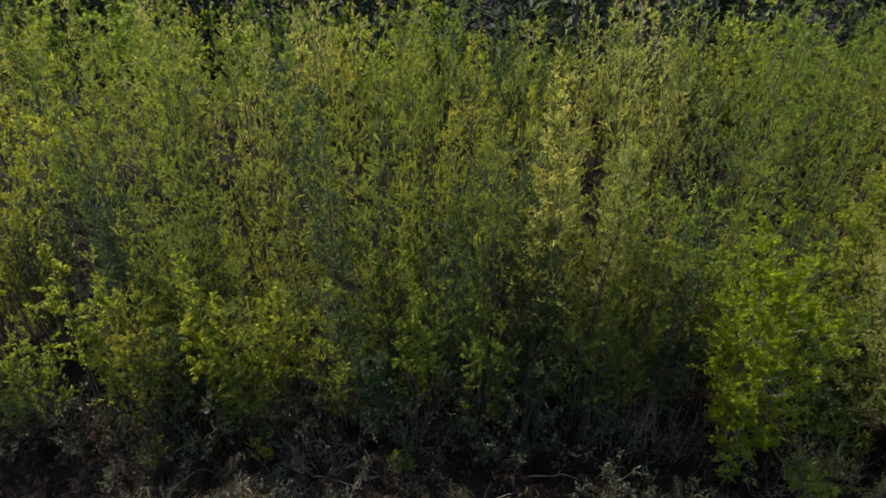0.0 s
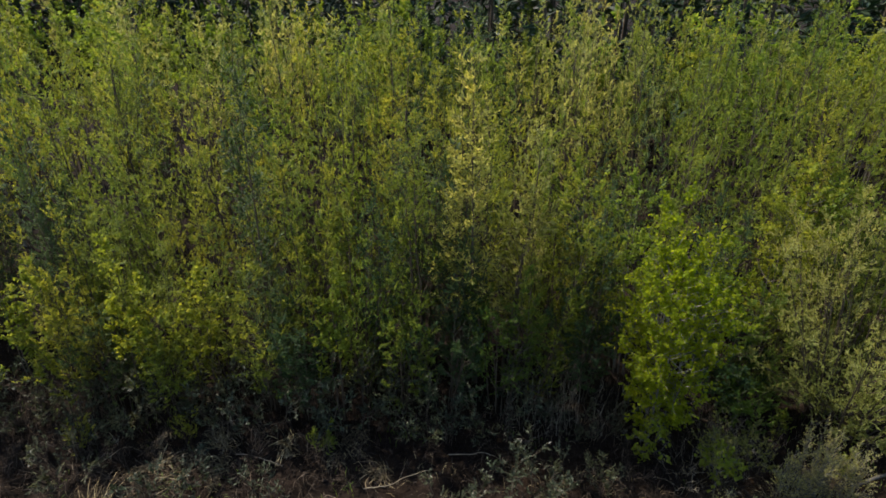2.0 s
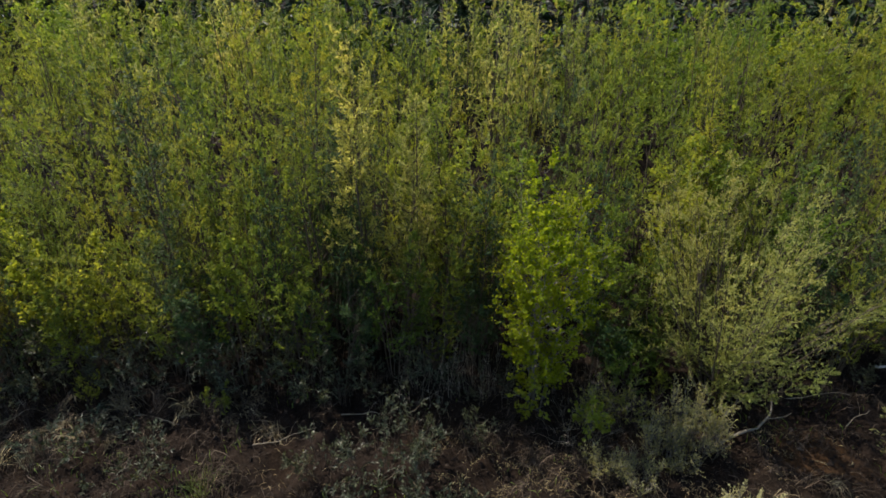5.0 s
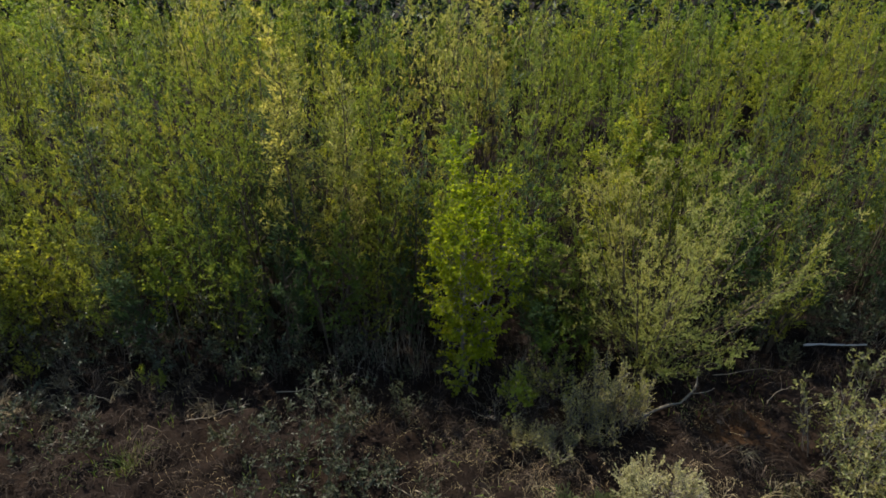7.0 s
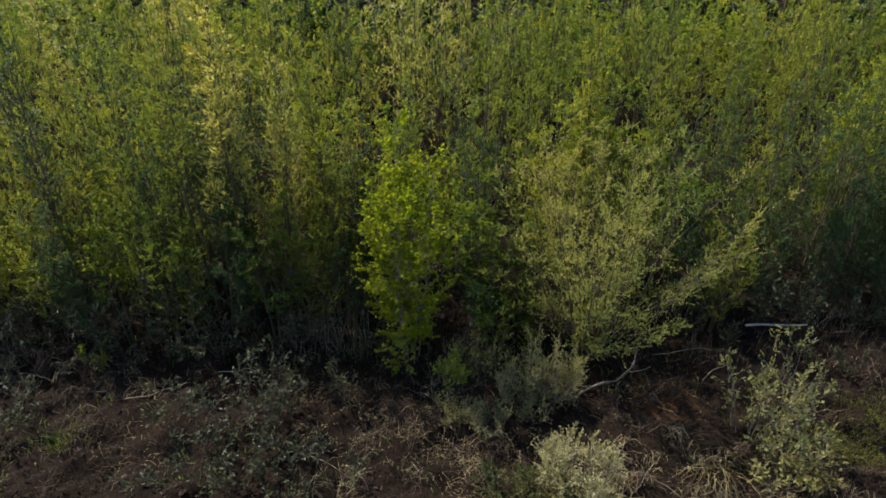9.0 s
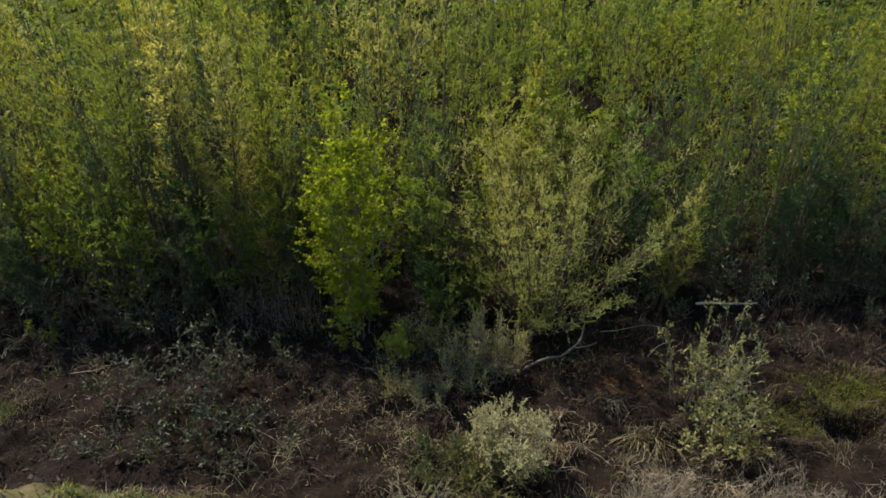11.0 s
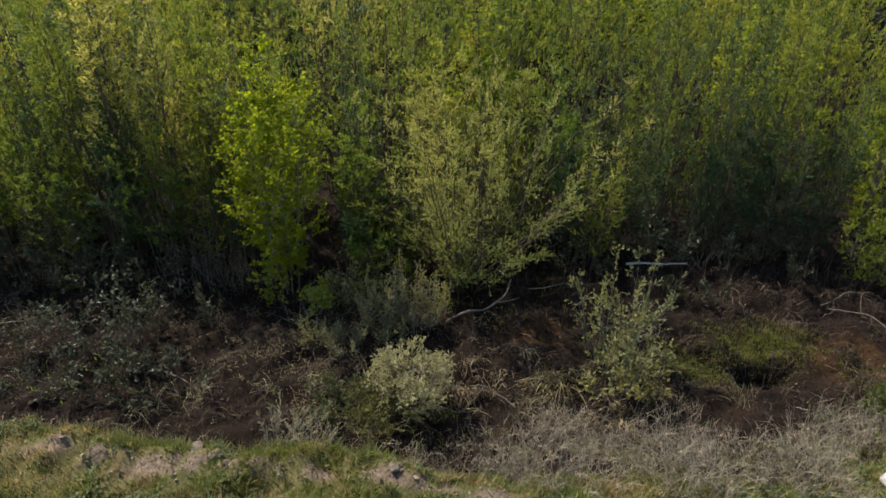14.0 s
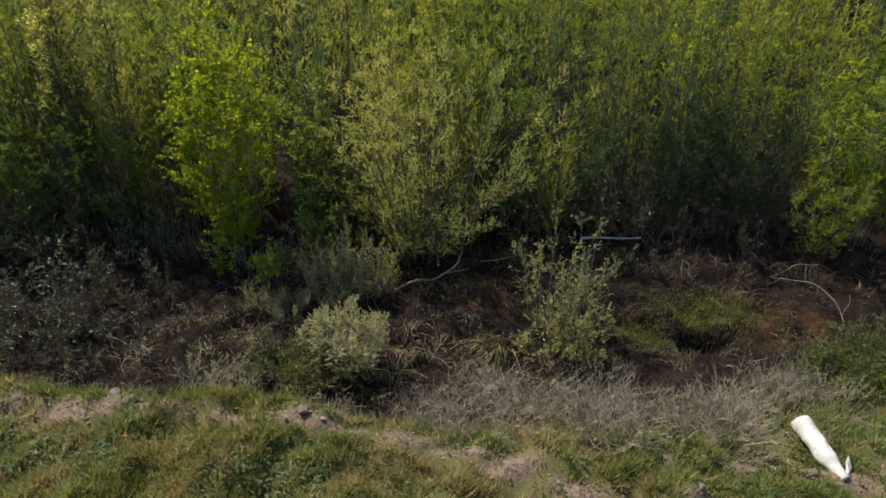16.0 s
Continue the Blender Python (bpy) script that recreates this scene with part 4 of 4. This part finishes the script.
for x, y, h, r in ((12.3, 3.5, 0.42, 0.4), (12.75, 3.7, 0.48, 0.45), (12.5, 3.15, 0.38, 0.4), (13.1, 3.35, 0.42, 0.45), (13.4, 3.9, 0.5, 0.5), (12.0, 3.1, 0.28, 0.25)):
    plant("leafy_weed", shrub(rng, h, r, 11, 6, 4, 8, (0.045, 0.016), 0.05, 0.8, 0.22, 0.3, 0.6, twig_sides=0), BARK, LEAF["dull"], "low leafy green weed clump at the bank's foot", "weed", "green weeds", gz(x, y))
tuft("straw_heap", 4.5, 4.5, 300, 0.09, 0.006, 2.2, LEAF["straw"], "flattened heap of broken dry reeds", "reed heap", "", (0.2, -0.3), 0.55)


def dry_bush(seed, height, spread, n):
    """Fine grey dead twigs, forked, in a low rounded mass."""
    r = np.random.default_rng(seed)
    a = r.uniform(0, 2 * math.pi, n)
    o = np.stack([np.cos(a), np.sin(a), np.zeros(n)], 1)
    reach = spread * np.sqrt(r.random(n))
    h = height * (0.45 + 0.6 * r.random(n)) * np.sqrt(np.clip(1.1 - (reach / spread) ** 2, 0.05, 1))
    p0 = o * (reach * 0.75)[:, None] + r.normal(0, 0.09, (n, 3)) * np.array([1, 1, 0]) - np.array([0, 0, 0.03])
    p2 = o * reach[:, None] + np.array([0, 0, 1.0]) * h[:, None] + r.normal(0, 0.1, (n, 3))
    p1 = (p0 + p2) * 0.5 + r.normal(0, 0.035, (n, 3)) + np.array([0, 0, 0.04])
    main = np.stack([p0, p1, p2], 1)
    w = r.integers(0, n, n * 3)
    q0, qt = along(main, w, r.uniform(0.3, 1.0, n * 3))
    q1 = q0 + unit(qt + ball(r, n * 3) * 0.9) * r.uniform(0.05, 0.16, n * 3)[:, None]
    return tubes(main, np.outer(np.ones(n), (0.0028, 0.002, 0.001)), 3), tubes(np.stack([q0, q1], 1), np.outer(np.ones(n * 3), (0.0022, 0.0008)), 3)


def place_dry_bushes():
    stock = []
    for s, h, w in ((1, 0.34, 0.42), (2, 0.26, 0.5), (3, 0.4, 0.36)):
        root = tagged(new("dry_bush"), "low mass of fine grey leafless twigs on the bank", "dry bush", "dry bushes")
        a, b = dry_bush(s, h, w, 130)
        tagged(part("twigwork", a, GREYTWIG, root), kind="stuff")
        tagged(part("fine_twigwork", b, GREYTWIG, root), kind="stuff")
        stock.append(root)
    spots = ((5.3, 2.25), (5.9, 2.45), (6.5, 2.2), (7.2, 2.1), (7.7, 2.55), (8.3, 2.7), (8.45, 2.2), (8.95, 2.75), (9.2, 2.3), (9.7, 2.0), (9.9, 2.6), (10.2, 2.15), (10.5, 2.5), (10.0, 1.65), (11.0, 2.6), (7.0, 2.75), (9.4, 3.1), (8.0, 3.1), (11.4, 2.9), (7.8, 1.8), (8.9, 1.75))
    for i, (x, y) in enumerate(spots):
        k = rng.uniform(0.75, 1.2)
        copy_thing(stock[i % 3], pose(x, y, float(ground_z(x, y)), 0, 0, rng.uniform(0, 360)) @ Matrix.Diagonal((k, k, k, 1)))
    for ob in stock:
        for o in (*ob.children_recursive, ob):
            bpy.data.objects.remove(o)


place_dry_bushes()


def dead_shrubs():
    """Leafless brown undergrowth at the feet of the willows."""
    for i, (x, y, h) in enumerate(((2.9, 6.8, 1.3), (3.35, 6.65, 1.0), (2.4, 6.6, 0.8), (5.25, 6.45, 0.9), (5.0, 6.0, 0.7), (4.6, 5.75, 0.6), (5.6, 6.0, 0.6), (-1.9, 6.4, 0.6), (-4.1, 6.4, 0.6), (11.2, 7.2, 0.6))):
        root = tagged(new("dead_shrub"), "leafless brown dead shrub at the thicket's foot", "shrub", "dead shrubs")
        root.location = gz(x, y)
        a, b = dry_bush(40 + i, h, 0.55, 34)
        tagged(part("twigwork", a, GREYTWIG, root), kind="stuff")
        tagged(part("fine_twigwork", b, GREYTWIG, root), kind="stuff")
    # the shade under the willows is painted into this foliage
    stock = [plant("undergrowth_shrub", shrub(np.random.default_rng(140 + j), 1.15, 0.5, 6, 7, 3, 8, (0.06, 0.022), 0.06, 0.7, 0.4, 0.3, 0.45, twig_sides=0), BARK, LEAF["shade"], "grey-green undergrowth shrub at the willows' feet, shade in its leaf colour", "shrub", "undergrowth", (0, 0, -50)) for j in range(3)]
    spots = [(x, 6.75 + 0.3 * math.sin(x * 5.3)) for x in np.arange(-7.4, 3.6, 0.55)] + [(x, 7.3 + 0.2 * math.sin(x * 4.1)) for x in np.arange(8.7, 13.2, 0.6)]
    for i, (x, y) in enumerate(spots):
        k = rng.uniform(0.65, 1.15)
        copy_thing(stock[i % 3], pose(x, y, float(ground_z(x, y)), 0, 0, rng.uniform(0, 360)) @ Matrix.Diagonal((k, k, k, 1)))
    for ob in stock:
        for o in (*ob.children_recursive, ob):
            bpy.data.objects.remove(o)


dead_shrubs()


def smooth_path(points, n):
    """A smooth path of n places through the given ones."""
    pts = np.asarray(points, float)
    t = np.linspace(0, len(pts) - 1, n)
    i = np.clip(t.astype(int), 0, len(pts) - 2)
    f = (t - i)[:, None]
    g = np.gradient(pts, axis=0)
    a, b, ga, gb = pts[i], pts[i + 1], g[i], g[i + 1]
    return (2 * f ** 3 - 3 * f ** 2 + 1) * a + (f ** 3 - 2 * f ** 2 + f) * ga + (3 * f ** 2 - 2 * f ** 3) * b + (f ** 3 - f ** 2) * gb


def dead_branch(name, points, r0, r1, material, label, forks=(), knots=0.12, straight=False):
    """A fallen branch: a knobbly tapered limb with side forks; points rise above the ground by their third number."""
    root = tagged(new(name), label, "branch", "dead wood")

    def limb(pts, a, b, n=14):
        mean = float(np.mean([ground_z(x, y) for x, y, z in points]))
        p = smooth_path([(x, y, (mean if straight else float(ground_z(x, y))) + z) for x, y, z in pts], n)
        p[1:] += np.cumsum(rng.normal(0, 0.002 if straight else 0.007, (n - 1, 3)), 0)
        rad = np.linspace(a, b, n) * (1 + knots * rng.normal(size=n))
        return tubes(p[None], np.maximum(rad, 0.001)[None], 7, True)

    part("limb", limb(points, r0, r1), material, root, smooth=True)
    for f in forks:
        part("fork", limb(f, r1 * 0.9, r1 * 0.35, 8), material, root, smooth=True)
    return root


dead_branch("bleached_stick", ((9.83, 7.02, 0.12), (10.2, 7.0, 0.14), (10.5, 7.0, 0.13), (10.84, 6.97, 0.15)), 0.02, 0.015, DEAD, "straight bleached white stick lying on dark ground", straight=True)
dead_branch("fallen_branch", ((6.7, 5.5, 0.05), (7.0, 5.55, 0.1), (7.3, 5.7, 0.13), (7.55, 5.9, 0.14), (7.7, 6.15, 0.18), (7.76, 6.3, 0.24)), 0.022, 0.011, GREYBARK, "crooked grey fallen branch with a raised end", (((7.5, 5.85, 0.14), (7.7, 5.8, 0.2), (7.85, 5.85, 0.24)),))
dead_branch("pale_twig", ((7.0, 3.9, 0.1), (7.18, 3.9, 0.15), (7.38, 3.82, 0.15), (7.57, 3.6, 0.1)), 0.007, 0.004, GREYBARK, "short bleached twig on the litter heap", (((7.2, 3.9, 0.15), (7.1, 3.75, 0.16), (6.95, 3.7, 0.1)),))
dead_branch("arching_branch", ((12.95, 4.35, 0.0), (12.9, 4.7, 0.2), (12.7, 5.0, 0.35), (12.45, 5.15, 0.42), (12.2, 5.2, 0.42)), 0.007, 0.003, GREYTWIG, "thin pale branch arching over wet ground", (((12.93, 4.6, 0.14), (13.05, 4.7, 0.24), (13.1, 4.8, 0.3)), ((12.94, 4.42, 0.06), (13.1, 4.3, 0.1), (13.2, 4.35, 0.08)), ((12.6, 5.07, 0.38), (12.65, 5.2, 0.46), (12.66, 5.25, 0.5)), ((12.3, 5.18, 0.42), (12.15, 5.1, 0.36), (12.08, 5.1, 0.28))))
for x, y, a, ln in ((6.9, 3.6, -10, 0.8), (3.1, 4.2, -30, 0.9), (3.6, 4.0, -55, 0.7), (11.6, 3.2, 5, 1.3), (13.0, 5.9, 10, 0.9), (8.6, 6.4, 5, 1.1), (8.9, 5.9, 30, 0.6), (0.5, 5.5, 15, 0.9), (-1.5, 5.9, -20, 0.8), (-3.6, 5.9, 35, 0.7), (1.6, 6.0, -8, 0.8), (2.2, 8.6, 80, 0.4), (5.3, 6.0, 70, 0.5)):
    c, s = math.cos(radians(a)) * ln / 2, math.sin(radians(a)) * ln / 2
    dead_branch("dead_twig", ((x - c, y - s, 0.03), (x - c * 0.3, y - s * 0.3 + rng.normal(0, 0.04), 0.09), (x + c * 0.4, y + s * 0.4 + rng.normal(0, 0.04), 0.1), (x + c, y + s, 0.06)), 0.008, 0.003, GREYTWIG, "thin grey dead twig lying on the litter", (((x, y, 0.08), (x + c * 0.3 - s * 0.3, y + s * 0.3 + c * 0.3, 0.16), (x + c * 0.5 - s * 0.5, y + s * 0.5 + c * 0.5, 0.2)),))


def white_log():
    """A short barkless log, one end propped up, the other splintered in the soil."""
    root = tagged(new("white_log"), "short bleached white log lying on the sandy bank", "log", "")
    wood = grain_material("white_weathered_wood", ((0.3, (0.2, 0.165, 0.125)), (0.46, (0.44, 0.4, 0.345)), (0.62, (0.56, 0.53, 0.47)), (0.9, (0.66, 0.635, 0.585))), 38, 0.7, 0.5, 0.0)
    cut = grain_material("log_end_grain", ((0.2, (0.42, 0.37, 0.3)), (0.8, (0.68, 0.63, 0.55))), 80, 0.85, 0.4, 0.0)
    a, b = np.array([10.61, 1.72]), np.array([10.75, 1.19])
    n = 22
    u = np.concatenate([[0, 0.015], np.linspace(0.05, 0.97, n - 4), [0.985, 1.0]])
    p = np.stack([a[0] + (b[0] - a[0]) * u - 0.01 * np.sin(u * 3.1), a[1] + (b[1] - a[1]) * u, np.zeros(n)], 1)
    z0, z1 = float(ground_z(*a)) + 0.2, float(ground_z(*b)) - 0.025
    p[:, 2] = z0 + (z1 - z0) * u
    rad = 0.083 * (1 - 0.1 * u - 0.3 * step(0.62, 0.8, u)) * (1 + 0.03 * np.sin(u * 9 + 1) + 0.015 * rng.normal(size=n))
    rad[0], rad[1], rad[-1] = rad[2] * 0.93, rad[2] * 0.99, rad[-3] * 0.55
    v, t = tubes(p[None], rad[None], 20, True)
    core = np.repeat(p, 20, 0)
    ridge = np.array([noise.noise(Vector(q) * 9.0) + 0.5 * noise.noise(Vector(q) * 28.0) for q in (v - core) * np.array([3, 3, 3]) + core])
    part("log_body", (core + (v - core) * (1 + 0.16 * ridge)[:, None], t), wood, root, smooth=True)
    d = unit(p[:1] - p[1:2])[0]
    crack = p[3:12] + np.stack([-0.045 * np.ones(9), np.zeros(9), 0.052 - 0.003 * np.arange(9)], 1)
    part("crack", tubes(crack[None], np.full((1, 9), 0.007), 4, True), BARK, root, "dark crack along the grain")
    part("end_face", tubes(np.stack([p[0] + d * 0.002, p[0] + d * 0.006])[None], np.array([[rad[0] * 0.9, rad[0] * 0.86]]), 20, True), cut, root)
    e = p[-3]
    for k in range(3):
        q = e + np.array([0.03 + 0.02 * k, 0.02 * k, -0.02])
        part("splinter", tubes(np.stack([e + np.array([0.02, 0.02, -0.02]), q + np.array([0.04, 0.06, 0.03]), q + np.array([0.05, 0.13, 0.09])])[None], np.array([[0.022, 0.017, 0.005]]), 5, True), DEAD, root)
    return root


white_log()


def stone(x, y, r, flat, label):
    """A weathered stone half sunk in the soil."""
    bm = bmesh.new()
    bmesh.ops.create_icosphere(bm, subdivisions=3, radius=r)
    off = Vector((x * 7, y * 5, 0))
    for v in bm.verts:
        k = 1 + 0.35 * noise.noise(v.co * (1.6 / r) + off) + 0.12 * noise.noise(v.co * (5 / r) + off)
        v.co = Vector((v.co.x * k * 1.25, v.co.y * k, v.co.z * k * flat))
    me = bpy.data.meshes.new("stone")
    bm.to_mesh(me)
    bm.free()
    me.materials.append(STONE)
    ob = tagged(new("stone", me), label, "stone", "stones")
    ob.matrix_world = pose(*gz(x, y, -0.1 * r), 0, 0, rng.uniform(0, 360))


STONE = grain_material("stone_grey", ((0.2, (0.05, 0.04, 0.028)), (0.55, (0.11, 0.09, 0.065)), (0.9, (0.2, 0.17, 0.13))), 25, 0.85, 0.6, 0.0)
for x, y, r in ((4.55, 1.97, 0.055), (4.33, 2.1, 0.06), (6.22, 1.66, 0.045), (4.7, 1.85, 0.03), (7.6, 1.35, 0.035)):
    stone(x, y, r, 0.55, "small flat brown-grey stone on the sandy bank")

stone(9.38, 1.42, 0.06, 0.6, "small dark rounded stone among the dry brush")
stone(10.55, 1.28, 0.05, 0.7, "brown clod-like stone beside the white log")


def clods(name, n, x0, x1, y0, y1, keep, size, material, label, category, seed):
    """Crumbs and lumps of soil: squashed, knocked-about octahedra."""
    r = np.random.default_rng(seed)
    x, y = r.uniform(x0, x1, n), r.uniform(y0, y1, n)
    ok = r.random(n) < keep(x, y)
    x, y = x[ok], y[ok]
    k = len(x)
    p = np.stack([x, y, ground_z(x, y)], 1)
    star = np.array(((1, 0, 0), (0, 1, 0), (-1, 0, 0), (0, -1, 0), (0, 0, 0.7), (0, 0, -0.6)))
    s = size * (0.25 + r.random(k) ** 3 * 1.5)
    v = p[:, None] + (star[None] + r.normal(0, 0.3, (k, 6, 3))) * s[:, None, None]
    f = np.array(((0, 1, 4), (1, 2, 4), (2, 3, 4), (3, 0, 4), (1, 0, 5), (2, 1, 5), (3, 2, 5), (0, 3, 5)))
    ob = new(name, mesh_of(name, v.reshape(-1, 3), (np.arange(k)[:, None, None] * 6 + f[None]).reshape(-1, 3)))
    ob.data.materials.append(material)
    return tagged(ob, label, category, kind="stuff")


SOIL = grain_material("sandy_clod", ((0.15, (0.07, 0.048, 0.031)), (0.5, (0.165, 0.12, 0.082)), (0.9, (0.28, 0.22, 0.16))), 30, 0.95, 0.3, 0.5)
clods("sand_clods", 16000, 2.8, 12.0, 0.6, 2.6, lambda x, y: bare_sand(x, y) ** 1.5 + 0.02 * on_bank(x, y), 0.009, SOIL, "crumbled lumps of pale sandy soil", "soil", 71)
clods("sand_lumps", 2200, 2.6, 11.5, 0.6, 2.6, lambda x, y: bare_sand(x, y) ** 2, 0.019, SOIL, "broken slabs of crusted sandy soil", "soil", 87)
clods("mud_clods", 7000, -6, 14.5, 2.6, 7.4, lambda x, y: off_bank(x, y) * step(0.35, 0.7, grid_noise(x, y, 1.2, 72)), 0.03, LITTER, "dark crumbled lumps of mud and rotten litter", "soil", 73)


def fuzzy_bushes():
    """Low grey-green bushes with very small leaves, on the bank."""
    stock = [plant("grey_bush", willow(np.random.default_rng(80 + j), 0.42, 0.42, 24, 9, 7, (0.024, 0.008), 0.05, 0.3, 0.9, 0.5, 0.45, 0.9, 0.5), GREYTWIG, LEAF["fuzz"], "low rounded grey-green bush with tiny leaves", "bush", "grey bushes", (0, 0, -50)) for j in range(2)]
    for i, (x, y, k) in enumerate(((10.05, 1.75, 1.1), (9.7, 1.85, 1.0), (10.35, 1.9, 0.9), (9.9, 1.55, 0.7), (5.1, 1.98, 0.95), (5.4, 2.05, 0.8), (8.7, 1.95, 0.7), (7.5, 2.15, 0.7), (11.3, 2.2, 0.8), (9.1, 1.6, 0.6), (6.3, 2.1, 0.6), (8.2, 2.4, 0.6))):
        copy_thing(stock[i % 2], pose(x, y, float(ground_z(x, y)) - 0.02, 0, 0, rng.uniform(0, 360)) @ Matrix.Diagonal((k, k, k * 0.9, 1)))
    for ob in stock:
        for o in (*ob.children_recursive, ob):
            bpy.data.objects.remove(o)


fuzzy_bushes()
tuft("dark_weed", 5.0, 1.45, 60, 0.14, 0.016, 0.8, LEAF["shade"], "small dark weed with glossy narrow leaves", "weed", "", (0, 0), 0.06)

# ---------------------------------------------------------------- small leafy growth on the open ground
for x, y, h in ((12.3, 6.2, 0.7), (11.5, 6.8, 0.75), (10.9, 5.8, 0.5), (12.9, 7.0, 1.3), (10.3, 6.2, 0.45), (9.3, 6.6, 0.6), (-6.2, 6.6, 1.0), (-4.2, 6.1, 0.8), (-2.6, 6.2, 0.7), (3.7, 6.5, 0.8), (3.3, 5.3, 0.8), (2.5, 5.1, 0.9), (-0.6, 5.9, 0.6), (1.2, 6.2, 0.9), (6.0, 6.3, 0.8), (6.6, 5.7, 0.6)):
    # sprouts in shaded stretches get darker leaves: the shade is in the colour
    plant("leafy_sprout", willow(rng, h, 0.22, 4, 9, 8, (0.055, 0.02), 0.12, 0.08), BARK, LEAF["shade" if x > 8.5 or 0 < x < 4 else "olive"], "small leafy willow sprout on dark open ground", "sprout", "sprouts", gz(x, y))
for x, y, h in ((4.85, 5.5, 0.6), (4.0, 6.0, 0.7)):
    plant("aspen_sprout", aspen(rng, h, 0.6, 14, 4, 5, (0.06, 0.055), 0.15), GREYBARK, LEAF["aspen"], "small bright yellow-green aspen sprout", "sprout", "aspen sprouts", gz(x, y), "trunk")
